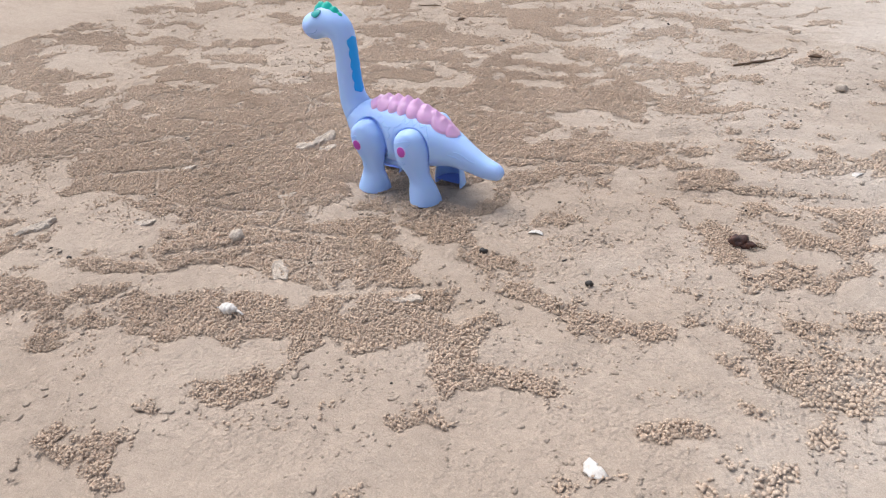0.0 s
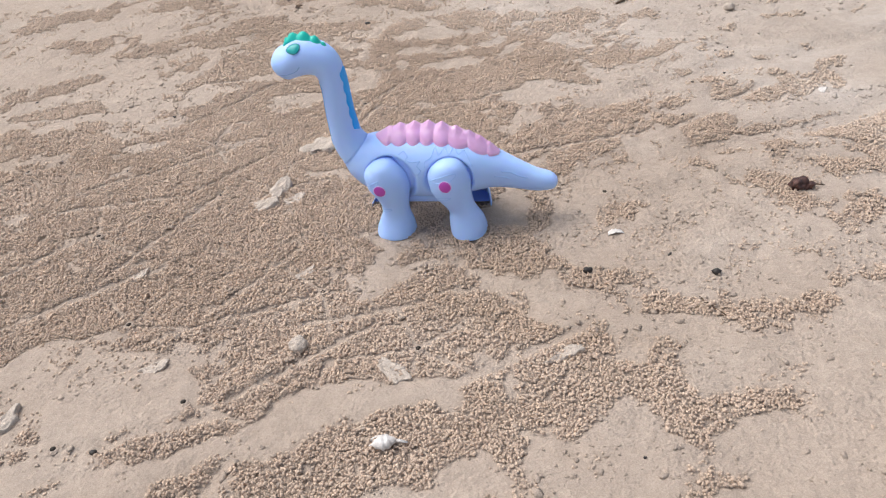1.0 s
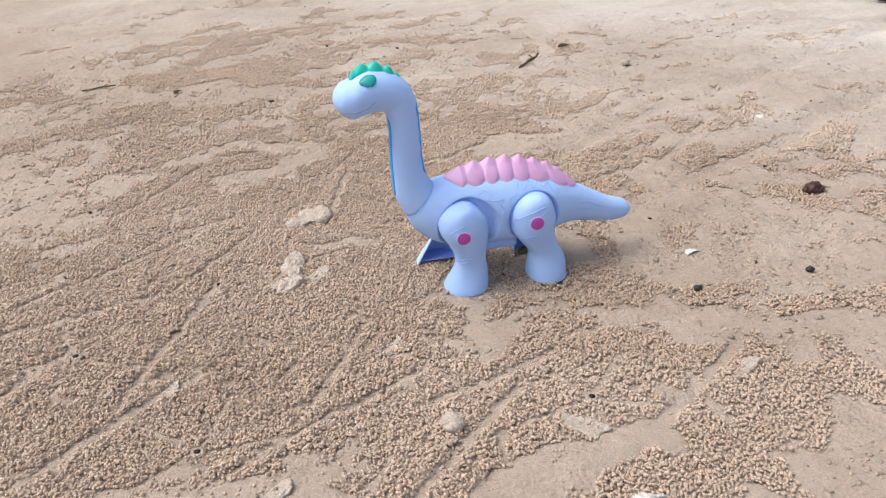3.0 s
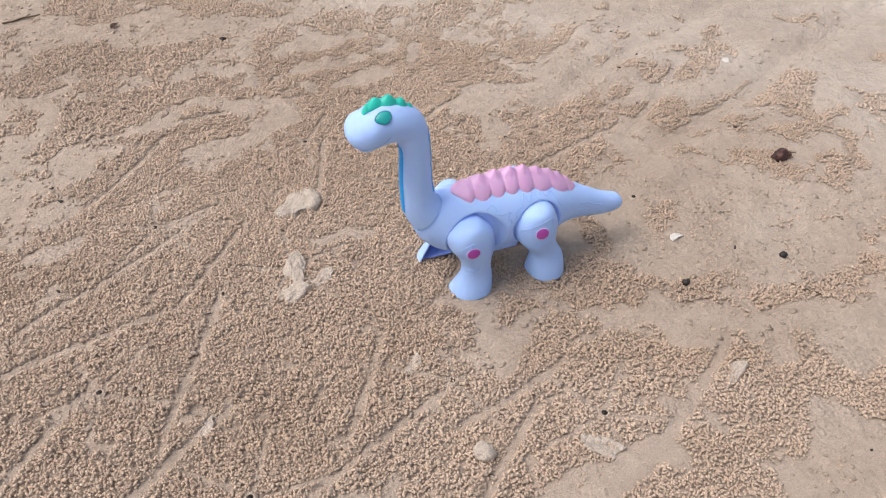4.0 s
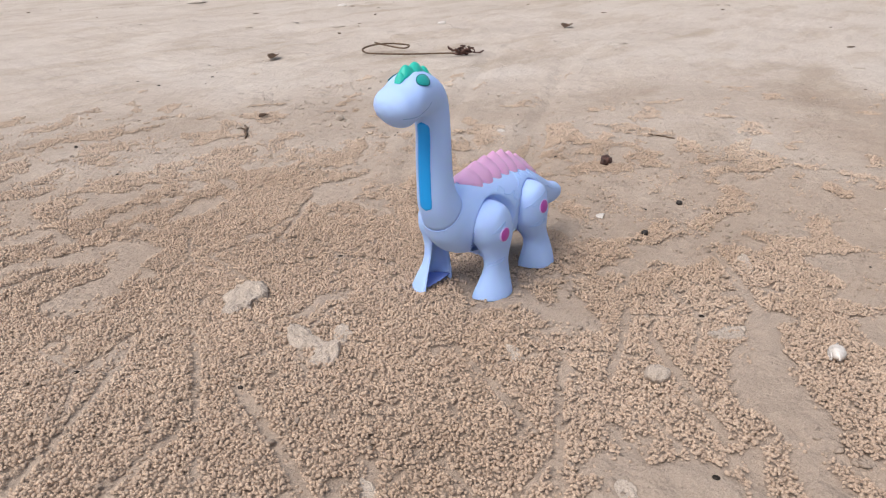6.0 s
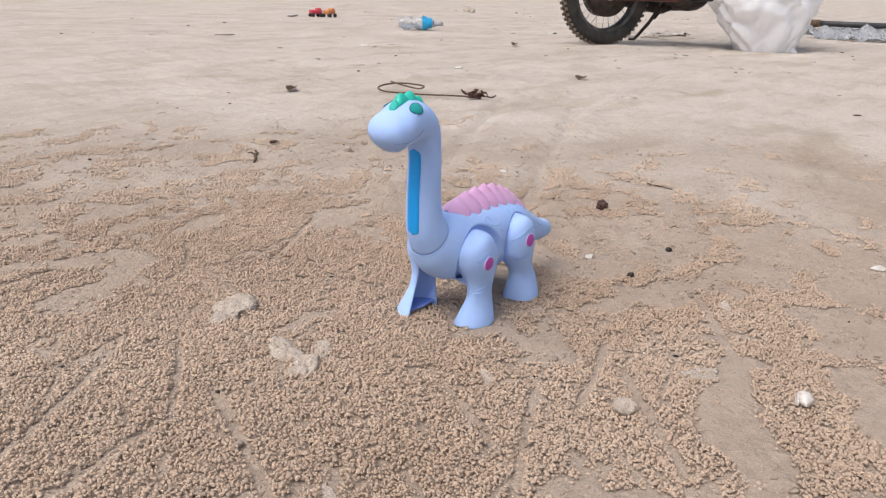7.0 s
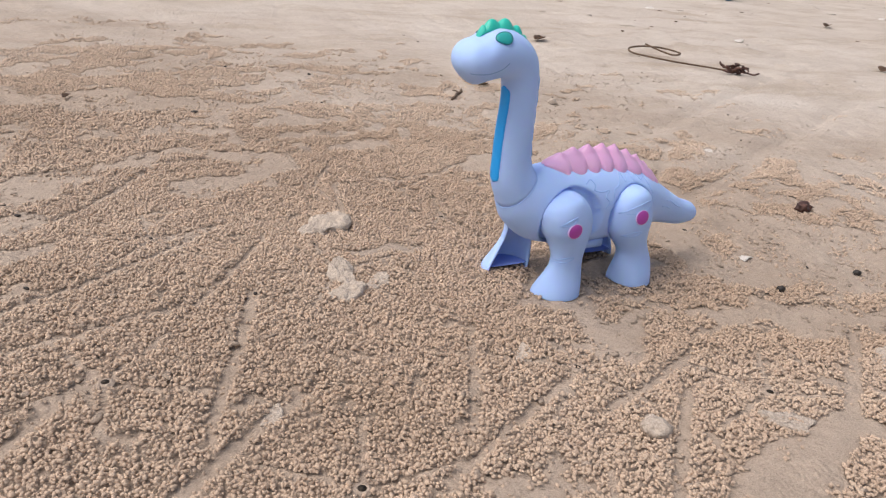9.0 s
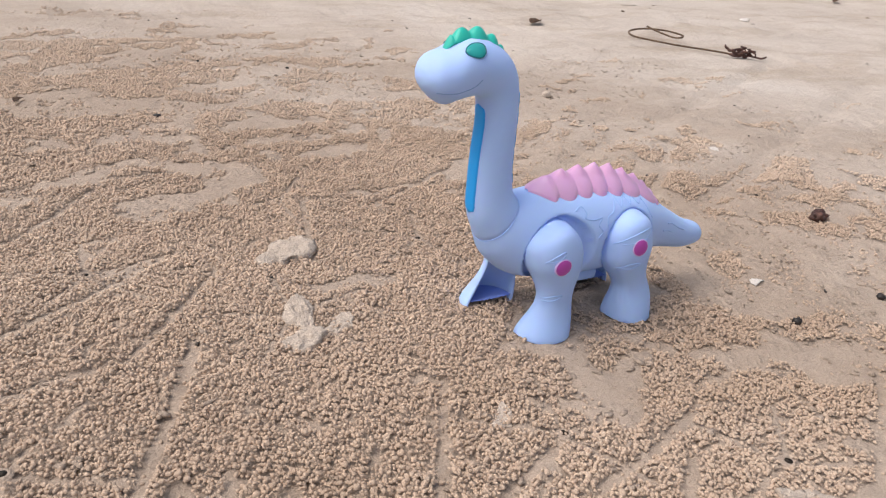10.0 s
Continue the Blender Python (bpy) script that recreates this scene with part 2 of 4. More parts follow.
def value_noise(x, y, scale, layer=0):
    """Smooth noise between 0 and 1 over arrays of places."""
    u, v = np.asarray(x) * scale + 17.3 * layer, np.asarray(y) * scale + 9.1 * layer
    i, j = np.floor(u).astype(int), np.floor(v).astype(int)
    f, g = u - i, v - j
    f, g = f * f * (3 - 2 * f), g * g * (3 - 2 * g)
    t = TABLE[:, :, layer % 4]
    a, b = t[i % 64, j % 64], t[(i + 1) % 64, j % 64]
    c, d = t[i % 64, (j + 1) % 64], t[(i + 1) % 64, (j + 1) % 64]
    return (a * (1 - f) + b * f) * (1 - g) + (c * (1 - f) + d * f) * g


def smooth(a, b, x):
    u = np.clip((np.asarray(x) - a) / (b - a), 0, 1)
    return u * u * (3 - 2 * u)


# place, heading, half width, depth, reach
FURROWS = ((0.75, 0.34, 24, 0.020, 0.005, 0.7), (0.68, 0.52, 26, 0.018, 0.0045, 0.7), (-0.33, -0.03, 68, 0.0055, 0.003, 0.11), (-0.20, -0.19, 28, 0.0045, 0.003, 0.12), (-0.09, -0.24, 44, 0.005, 0.003, 0.10),
           (-0.28, -0.27, 12, 0.004, 0.002, 0.13), (-0.40, 0.12, 33, 0.005, 0.002, 0.15), (-0.15, 0.22, 75, 0.004, 0.002, 0.10), (-0.12, -0.36, 70, 0.006, 0.002, 0.09), (-0.50, -0.12, 50, 0.005, 0.002, 0.14),
           (0.16, 0.16, 20, 0.005, 0.002, 0.14), (0.34, 0.24, 40, 0.006, 0.002, 0.18), (0.10, -0.13, 8, 0.004, 0.002, 0.09), (-0.30, 0.40, 5, 0.006, 0.002, 0.20),
           (-0.38, -0.16, 35, 0.005, 0.002, 0.12), (-0.30, 0.10, 52, 0.004, 0.002, 0.09), (-0.44, 0.02, 15, 0.005, 0.002, 0.10), (-0.18, -0.12, 60, 0.004, 0.002, 0.08), (-0.22, -0.34, 20, 0.006, 0.002, 0.10), (0.02, 0.30, 30, 0.005, 0.002, 0.13),
           (-0.05, -0.17, 15, 0.005, 0.002, 0.08), (0.12, -0.22, 38, 0.006, 0.002, 0.10), (-0.40, 0.30, 48, 0.005, 0.002, 0.12))


def furrow_runs(x, y):
    for px, py, ang, wide, deep, reach in FURROWS:
        s, c = math.sin(radians(ang)), math.cos(radians(ang))
        off = -(x - px) * s + (y - py) * c + 0.016 * (value_noise(x, y, 9, 2) - 0.5)
        along = (x - px) * c + (y - py) * s
        yield off, wide, deep, 1 - smooth(reach * 0.7, reach, np.abs(along))


def tracks(x, y):
    """Two shallow wheel ruts and a number of finger-wide furrows."""
    cut = np.zeros_like(x)
    for off, wide, deep, within in furrow_runs(x, y):
        cut += deep * within * (0.45 * np.exp(-((np.abs(off) - 2 * wide) / wide) ** 2) - np.exp(-(off / wide) ** 2))
    return cut


def height(x, y):
    """The height of the sand."""
    x, y = np.asarray(x, float), np.asarray(y, float)
    r = np.hypot(x, y)
    calm = smooth(0.10, 0.45, r)
    far = smooth(0.8, 3.0, r)
    h = 0.010 * (value_noise(x, y, 3.1) - 0.5) * calm
    h += 0.0050 * (value_noise(x, y, 11, 1) - 0.5) * (0.25 + 0.75 * calm)
    h += 0.0030 * (value_noise(x, y, 34, 2) - 0.5)
    rag = smooth(0.45, 0.7, value_noise(x, y, 5.2, 3))
    h += (0.0012 + 0.0022 * rag) * (value_noise(x, y, 90, 3) - 0.5)
    h += (0.0008 + 0.0016 * rag) * (value_noise(x, y, 190, 1) - 0.5)
    lumps = value_noise(x, y, 7.5, 3) * value_noise(x * 0.8, y * 1.6, 16, 1)
    h += smooth(0.9, 1.8, r) * (0.006 * smooth(0.36, 0.56, lumps) + 0.004 * (value_noise(x, y, 27, 2) - 0.5))
    h += far * (0.022 * (value_noise(x, y, 0.9, 1) - 0.5) + 0.008 * (value_noise(x, y * 1.6, 4.2, 2) - 0.5))
    return h + tracks(x, y) + 0.0045


def axis_steps():
    """Fine near the toy, widening slowly up the beach and quickly the other way."""
    def run(growth):
        out, step, v = [], 0.0055, 1.0
        while v < 400:
            v += step
            step *= growth
            out.append(v)
        return np.array(out)
    return np.concatenate([-run(1.16)[::-1], np.arange(-1.0, 1.0001, 0.0074), run(1.036)])


def sheet_mesh(name, verts, faces, mat, smooth_shade=True):
    me = bpy.data.meshes.new(name)
    n, k = len(faces), faces.shape[1]
    me.vertices.add(len(verts))
    me.vertices.foreach_set("co", np.ascontiguousarray(verts, np.float32).ravel())
    me.loops.add(n * k)
    me.loops.foreach_set("vertex_index", np.ascontiguousarray(faces, np.int32).ravel())
    me.polygons.add(n)
    me.polygons.foreach_set("loop_start", np.arange(0, n * k, k, dtype=np.int32))
    me.polygons.foreach_set("loop_total", np.full(n, k, np.int32))
    me.update(calc_edges=True)
    me.materials.append(mat)
    if smooth_shade:
        me.shade_smooth()
    return new(name, me)


def build_ground():
    s = axis_steps()
    gx, gy = np.meshgrid(s + 0.1, s + 0.1, indexing="ij")
    z = height(gx, gy) - 0.0026 * pellet_cover(gx, gy) * (np.hypot(gx, gy) < 1.7)
    n = len(s)
    idx = np.arange(n * n).reshape(n, n)
    f = np.stack([idx[:-1, :-1], idx[1:, :-1], idx[1:, 1:], idx[:-1, 1:]], -1).reshape(-1, 4)
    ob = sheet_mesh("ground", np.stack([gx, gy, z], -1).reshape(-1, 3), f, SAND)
    return tagged(ob, "pale tan beach sand, damp and trampled, with crumbs and ruts", "sand", kind="structure")


def ground_at(x, y):
    return float(height(np.array([x]), np.array([y]))[0])


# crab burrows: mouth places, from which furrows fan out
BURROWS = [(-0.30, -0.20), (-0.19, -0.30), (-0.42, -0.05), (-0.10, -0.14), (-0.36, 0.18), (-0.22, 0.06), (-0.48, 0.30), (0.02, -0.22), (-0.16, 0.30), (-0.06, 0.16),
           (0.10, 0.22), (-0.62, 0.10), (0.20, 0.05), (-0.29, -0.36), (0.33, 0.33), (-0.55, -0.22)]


# thicker and barer patches: place, half axes, heading, gain
PATCHES = ((-0.04, -0.205, 0.13, 0.045, 8, 0.5), (0.17, 0.17, 0.05, 0.028, -20, 0.7), (0.34, 0.20, 0.05, 0.03, 15, 0.7), (0.53, 0.22, 0.07, 0.05, 30, 0.7), (0.0, 0.36, 0.10, 0.035, -10, 0.4), (0.28, 0.47, 0.11, 0.03, 12, 0.5),
           (-0.13, 0.10, 0.045, 0.035, 30, -0.6), (-0.30, 0.28, 0.06, 0.035, -15, -0.6), (-0.20, 0.34, 0.07, 0.03, 25, -0.5), (0.10, -0.12, 0.10, 0.035, -5, -0.4), (-0.26, -0.30, 0.05, 0.03, 70, -0.5), (-0.05, -0.31, 0.09, 0.03, 15, -0.5))


def pellet_cover(x, y):
    """How much of the sand is covered by the crabs' pellets, 0 to 1: a near closed sheet ahead of the toy, broken up into ragged streaks beside and behind it."""
    wx = x + 0.07 * (value_noise(x, y, 7, 1) - 0.5) + 0.03 * (value_noise(x, y, 21, 2) - 0.5)
    wy = y + 0.07 * (value_noise(x, y, 7, 2) - 0.5) + 0.03 * (value_noise(x, y, 21, 3) - 0.5)
    rag = 0.11 * (value_noise(x, y, 60, 1) - 0.5) + 0.09 * (value_noise(x, y, 120, 2) - 0.5)
    wob = 0.16 * (value_noise(x, y, 5.0, 3) - 0.5)
    share = np.interp(x + 0.5 * wob, [-0.80, -0.55, -0.42, -0.20, -0.10, 0.0, 0.08, 0.16, 0.24, 0.32, 0.45, 0.60, 1.2], [0.42, 0.72, 0.93, 0.91, 0.88, 0.78, 0.69, 0.56, 0.45, 0.35, 0.28, 0.26, 0.06])
    share = share * np.interp(y + 0.5 * wob, [-0.50, -0.36, -0.27, -0.19, 0.10, 0.30, 0.45, 0.62, 0.9, 1.3], [0.35, 0.60, 0.80, 1.0, 1.0, 0.86, 0.76, 0.62, 0.50, 0.22])
    for px, py, ax, ay, turn, gain in PATCHES:
        c, s = math.cos(radians(turn)), math.sin(radians(turn))
        u, v = ((wx - px) * c + (wy - py) * s) / ax, ((wy - py) * c - (wx - px) * s) / ay
        share = share + gain * np.exp(-(u * u + v * v) ** 2)
    share = np.clip(share, 0.02, 0.985)
    streaks = 0.42 * value_noise(wx * 0.9 + wy * 0.5, wy * 2.1 - wx * 0.7, 8.0, 2) + 0.33 * value_noise(wx * 1.2 - wy * 0.4, wy * 1.7, 17, 3) + 0.25 * value_noise(wx, wy, 36, 1) + 1.3 * rag
    level = 0.5 + 0.105 * np.log(share / (1 - share))
    cover = smooth(-0.045, 0.045, level - streaks)
    for off, wide, deep, within in furrow_runs(x, y):
        cover = cover * (1 - 0.95 * within * (np.abs(off) < wide * (0.9 if wide < 0.01 else 0.6)))
    for bx, by in BURROWS:
        d, a = np.hypot(x - bx, y - by), np.arctan2(y - by, x - bx)
        fan = np.abs(((a * 1.6 + 3 * bx + 20 * by) % 2.0) - 1.0) * d
        cover = cover * (1 - 0.9 * (d < 0.07) * (fan < 0.004)) * (d > 0.006)
    # a few strays lie outside the sheets
    stray = 0.10 * smooth(0.56, 0.66, value_noise(wx, wy, 31, 2)) * (share > 0.25)
    return np.maximum(cover * 0.97, stray) * (1 - smooth(1.25, 1.6, np.hypot(x + 0.1, y)))


def build_pellets():
    ico = bmesh.new()
    bmesh.ops.create_icosphere(ico, subdivisions=1, radius=1.0)
    ico.verts.ensure_lookup_table()
    iv = np.array([v.co[:] for v in ico.verts])
    fc = np.array([[v.index for v in f.verts] for f in ico.faces if f.calc_center_median().z > -0.6])
    ico.free()
    places = []
    # spacing, share, lift, radius, nearest and furthest reach from the toy
    for step, keep, lift, r0, near, far in ((0.00245, 1.0, 0.0005, 0.00106, 0.0, 0.56), (0.0033, 0.42, 0.0022, 0.00110, 0.0, 0.56), (0.0034, 1.0, 0.0006, 0.00140, 0.56, 1.62)):
        gx, gy = np.meshgrid(np.arange(-min(far, 1.3), min(far, 1.2), step), np.arange(-min(far, 0.55), min(far, 1.5), step), indexing="ij")
        gx = gx.ravel() + RNG.normal(0, step * 0.32, gx.size)
        gy = gy.ravel() + RNG.normal(0, step * 0.38, gy.size)
        r = np.hypot(gx, gy)
        gx, gy = gx[(r >= near) & (r < far)], gy[(r >= near) & (r < far)]
        c = pellet_cover(gx, gy)
        ok = RNG.random(gx.size) < c * keep
        ok &= value_noise(gx, gy, 130, 3) > 0.15
        ok &= ~((np.hypot((gx - 0.0) / 0.10, gy / 0.06) < 1) & (lift > 0.001))
        x, y = gx[ok], gy[ok]
        places.append(np.stack([x, y, height(x, y) + lift, np.clip(RNG.normal(r0, 0.23 * r0, x.size), 0.5 * r0, 1.8 * r0)], -1))
    p = np.concatenate(places)
    n = len(p)
    ang = RNG.random(n) * 6.283
    ca, sa = np.cos(ang), np.sin(ang)
    sx, sy, sz = (RNG.uniform(0.9, 1.6, n), RNG.uniform(0.8, 1.15, n), RNG.uniform(0.7, 1.0, n))
    base = iv[None] * np.stack([sx, sy, sz], -1)[:, None] * (1 + RNG.normal(0, 0.17, (n, len(iv), 1)))
    base *= 1.10 * p[:, 3][:, None, None]
    v = np.stack([base[..., 0] * ca[:, None] - base[..., 1] * sa[:, None], base[..., 0] * sa[:, None] + base[..., 1] * ca[:, None], base[..., 2]], -1) + p[:, None, :3]
    f = (fc[None] + (np.arange(n) * len(iv))[:, None, None]).reshape(-1, 3)
    ob = sheet_mesh("sand_pellets", v.reshape(-1, 3), f, PELLET)
    tagged(ob, "countless small round sand pellets rolled by crabs", "sand pellets", kind="stuff")
    return n


def scatter_lumps(name, label, category, mat, spots, size, flat, seed, lift=0.3):
    """Many small broken lumps lying on the sand, one mesh."""
    rng = np.random.default_rng(seed)
    ico = bmesh.new()
    bmesh.ops.create_icosphere(ico, subdivisions=1, radius=1.0)
    iv = np.array([v.co[:] for v in ico.verts])
    ico.verts.ensure_lookup_table()
    fc = np.array([[v.index for v in f.verts] for f in ico.faces])
    ico.free()
    x, y = spots
    n = len(x)
    r = np.clip(rng.lognormal(math.log(size), 0.45, n), size * 0.4, size * 3)
    ang = rng.random(n) * 6.283
    base = iv[None] * np.stack([rng.uniform(0.9, 2.0, n), rng.uniform(0.7, 1.1, n), rng.uniform(0.6, 1.0, n) * flat], -1)[:, None] * (1 + rng.normal(0, 0.20, (n, len(iv), 1))) * r[:, None, None]
    ca, sa = np.cos(ang)[:, None], np.sin(ang)[:, None]
    v = np.stack([base[..., 0] * ca - base[..., 1] * sa, base[..., 0] * sa + base[..., 1] * ca, base[..., 2]], -1)
    v += np.stack([x, y, height(x, y) + r * flat * lift], -1)[:, None]
    f = (fc[None] + (np.arange(n) * len(iv))[:, None, None]).reshape(-1, 3)
    return tagged(sheet_mesh(name, v.reshape(-1, 3), f, mat, False), label, category, kind="stuff")


build_ground()
build_pellets()
cr = np.random.default_rng(11)
cx, cy = cr.uniform(-0.7, 0.9, 40000), cr.uniform(-0.65, 1.0, 40000)
clump = smooth(0.52, 0.68, 0.4 * value_noise(cx, cy, 7, 2) + 0.6 * value_noise(cx, cy, 30, 1))
keep = cr.random(40000) < clump * 0.7
keep &= np.hypot(cx / 0.16, cy / 0.07) > 1
scatter_lumps("sand_crumbs", "broken crumbs and flakes of damp sand", "sand crumbs", SAND, (cx[keep], cy[keep]), 0.0012, 0.6, 3)
fx, fy = cr.uniform(1.1, 8.5, 300), cr.uniform(-2.0, 6.5, 300)
scatter_lumps("beach_debris", "scattered dark bits of leaf and bark on the sand", "debris", TWIG, (fx, fy), 0.0055, 0.35, 4)
fx, fy = cr.uniform(-0.9, 1.4, 90), cr.uniform(-0.7, 1.4, 90)
ok = np.hypot(fx / 0.2, fy / 0.09) > 1
scatter_lumps("dark_specks", "tiny black seeds and bark specks on the sand", "debris", BLACK_SEED, (fx[ok], fy[ok]), 0.0019, 0.7, 5)

mx, my = cr.uniform(0.9, 7.0, 1000), cr.uniform(-1.0, 6.0, 1000)
ok = (np.hypot(mx, my) > 1.25) & (cr.random(1000) < smooth(0.42, 0.62, value_noise(mx, my, 3.0, 2)))
scatter_lumps("sand_clods", "low trodden clods and ridges of sand", "sand clods", SAND, (mx[ok], my[ok]), 0.013, 0.26, 6, -0.45)


# ---- the toy dinosaur ----
from mathutils.bvhtree import BVHTree

SIDES = 36


def ellipse_loops(rows, power=2.15, steps=5, sides=SIDES):
    """Loops round a run of rows: top x, z, bottom x, z, half width."""
    loops = []
    for tx, tz, bx, bz, w in catmull(rows, steps):
        c, u = Vector(((tx + bx) / 2, 0, (tz + bz) / 2)), Vector(((tx - bx) / 2, 0, (tz - bz) / 2))
        loop = []
        for k in range(sides):
            a = 2 * math.pi * k / sides
            ca, sa = math.cos(a), math.sin(a)
            ca, sa = math.copysign(abs(ca) ** (2 / power), ca), math.copysign(abs(sa) ** (2 / power), sa)
            loop.append(c + u * ca + Vector((0, w * sa, 0)))
        loops.append(loop)
    return loops


# millimetres: top x, z, bottom x, z, half width
NECK_ROWS = [(-66, 114, -95, 82, 21), (-72, 124, -104, 104, 18.5), (-75, 143, -105.5, 128, 17), (-75.5, 165, -105.5, 151, 16.5), (-76.5, 190, -104.5, 175, 16), (-80, 209, -107, 190.5, 16.5),
             (-90, 222.5, -113.5, 193.5, 18.5), (-107, 231.5, -122, 192.5, 20.5), (-123, 232.5, -130, 190.5, 21.5), (-135, 226, -138, 189, 21.5), (-145.5, 222, -146, 194, 18.5), (-151.5, 215, -151.5, 200.5, 11), (-153.5, 209, -153.5, 206, 2)]
BODY_ROWS = [(-66.2, 113.8, -95.2, 82.2, 20.7), (-58, 116, -87.5, 66.5, 25), (-44, 117.5, -66, 50, 31), (-20, 118.5, -27, 42, 34), (10, 118, 8, 42, 35), (34, 114, 34, 44, 34), (55, 107.5, 55, 48, 30),
             (75, 97, 73, 51, 23), (90, 88.5, 89, 49.5, 18), (105, 80, 105, 46.5, 14.5), (122, 71, 123, 43.5, 11.8), (138, 65.5, 140, 45, 9.4), (144.5, 60, 145.5, 50, 6), (146.5, 56, 146.5, 54, 1)]


def mm(rows):
    return [tuple(v / 1000 for v in r) for r in rows]


def tree_of(bm):
    return BVHTree.FromBMesh(bm)


def cast(tree, origin, way):
    hit = tree.ray_cast(Vector(origin), Vector(way))
    return (hit[0], hit[1]) if hit[0] is not None else (None, None)


def decal(tree, grid, way, lift):
    """A thin raised patch: a grid of start points cast on to a surface."""
    bm = bmesh.new()
    rows = []
    for row in grid:
        out = []
        for p in row:
            place, normal = cast(tree, p, way)
            out.append(bm.verts.new(place + normal * lift) if place is not None else None)
        rows.append(out)
    for a, b in zip(rows, rows[1:]):
        for i in range(len(a) - 1):
            quad = (a[i], a[i + 1], b[i + 1], b[i])
            if all(quad):
                bm.faces.new(quad)
    edge = [e for e in bm.edges if e.is_boundary]
    ext = bmesh.ops.extrude_edge_only(bm, edges=edge)
    for v in (g for g in ext["geom"] if isinstance(g, bmesh.types.BMVert)):
        v.co -= Vector(way) * -0.0 - Vector(way) * (lift + 0.0006)
    bmesh.ops.recalc_face_normals(bm, faces=bm.faces)
    return bm


def scored_line(tree, pts, way, radius, lift=0.0):
    """A fine moulded line over a surface, through points given in the side plane."""
    run = []
    for x, z in catmull(pts, 4):
        place, normal = cast(tree, (x, -0.2 * (1 if way[1] > 0 else -1), z), way)
        if place is not None:
            run.append(place + normal * lift)
    bm = bmesh.new()
    return tube(bm, run, radius, 5) if len(run) > 2 else bm


# height, rear x, front x are in millimetres; side in and out
FRONT_LEG = [(101.3, -43.1, -42.9, 20, 23), (100.8, -46.5, -39.5, 20, 33), (99.2, -52, -34, 20, 41), (95.5, -58, -29.5, 21, 45.5), (89.5, -64, -24, 22, 47.5), (83.5, -67, -20, 22, 48.5), (77, -67.5, -18, 22, 49), (66, -65, -17, 23, 48.5), (55, -58, -18.5, 25, 46),
             (43, -53, -20.5, 27.5, 43.5), (33, -52.5, -20.5, 28, 42.5), (25, -55, -19, 27, 43), (17, -58.5, -18, 25, 45), (9, -62, -17.5, 23, 47.5), (4, -63.5, -17.5, 22, 48.8), (1, -64, -17.5, 22, 49.2), (0, -63.5, -18, 22, 49)]
REAR_LEG = [(101.8, 28.9, 29.1, 20, 23), (101.2, 25.5, 32.5, 20, 33), (99.5, 19, 39, 20, 41), (95, 12, 45, 21, 45.5), (88, 7, 49, 22, 47.5), (79.5, 4, 51.5, 22, 48.5), (70, 3.5, 51, 22, 49), (60, 4, 49, 23, 48), (50, 9, 48, 25, 46),
            (41, 15, 49, 27, 44), (33, 18, 52, 27, 43.5), (25, 17, 55, 26, 44.5), (16, 15, 56, 24, 47), (8, 14, 56, 22, 48.8), (4, 13.5, 55.5, 21.5, 49.5), (1, 13.5, 55.5, 21.5, 49.8), (0, 14, 55, 21.5, 49.5)]


def leg_mesh(rows, side, swing, sole):
    """A hollow half-round leg shell, open towards the belly. side: -1 or 1; swing: how far the foot is carried ahead, in metres."""
    loops, inner = [], []
    for z, x0, x1, yi, yo in catmull(mm(rows), 3):
        z = sole + z * (1 - sole / 0.107)
        dx = swing * max(0.0, 1 - z / 0.085)
        xc, a, d = (x0 + x1) / 2 + dx, (x1 - x0) / 2, yo - yi
        wall = min(0.0016, a * 0.3)
        o, n = [], []
        for k in range(19):
            t = math.pi * k / 18
            c, s = math.cos(t), math.sin(t)
            c, s = math.copysign(abs(c) ** 0.86, c), s ** 0.80
            o.append(Vector((xc + a * c, side * (yi + d * s), z)))
            n.append(Vector((xc + (a - wall) * c, side * (yi + max(0.0, d - wall) * s), z - (0.0016 if z > 0.06 else -0.0001))))
        loops.append(o)
        inner.append(n[::-1])
    bm = bmesh.new()
    skin(bm, [o + n for o, n in zip(loops, inner)], True, True)
    return bm


def round_button(tree, x, z, side, r, dome):
    place, normal = cast(tree, (x, side * 0.2, z), (0, -side, 0))
    bm = bmesh.new()
    q = normal.to_track_quat("Z", "Y").to_matrix().to_4x4()
    loops = []
    for rr, h in ((1.0, -0.0012), (1.0, 0.0001), (0.93, 0.0004), (0.55, 0.0004 + dome * 0.7), (0.15, 0.0004 + dome)):
        loops.append([place + q @ Vector((r * rr * math.cos(a), r * rr * math.sin(a), h)) for a in (2 * math.pi * k / 24 for k in range(24))])
    return skin(bm, loops)


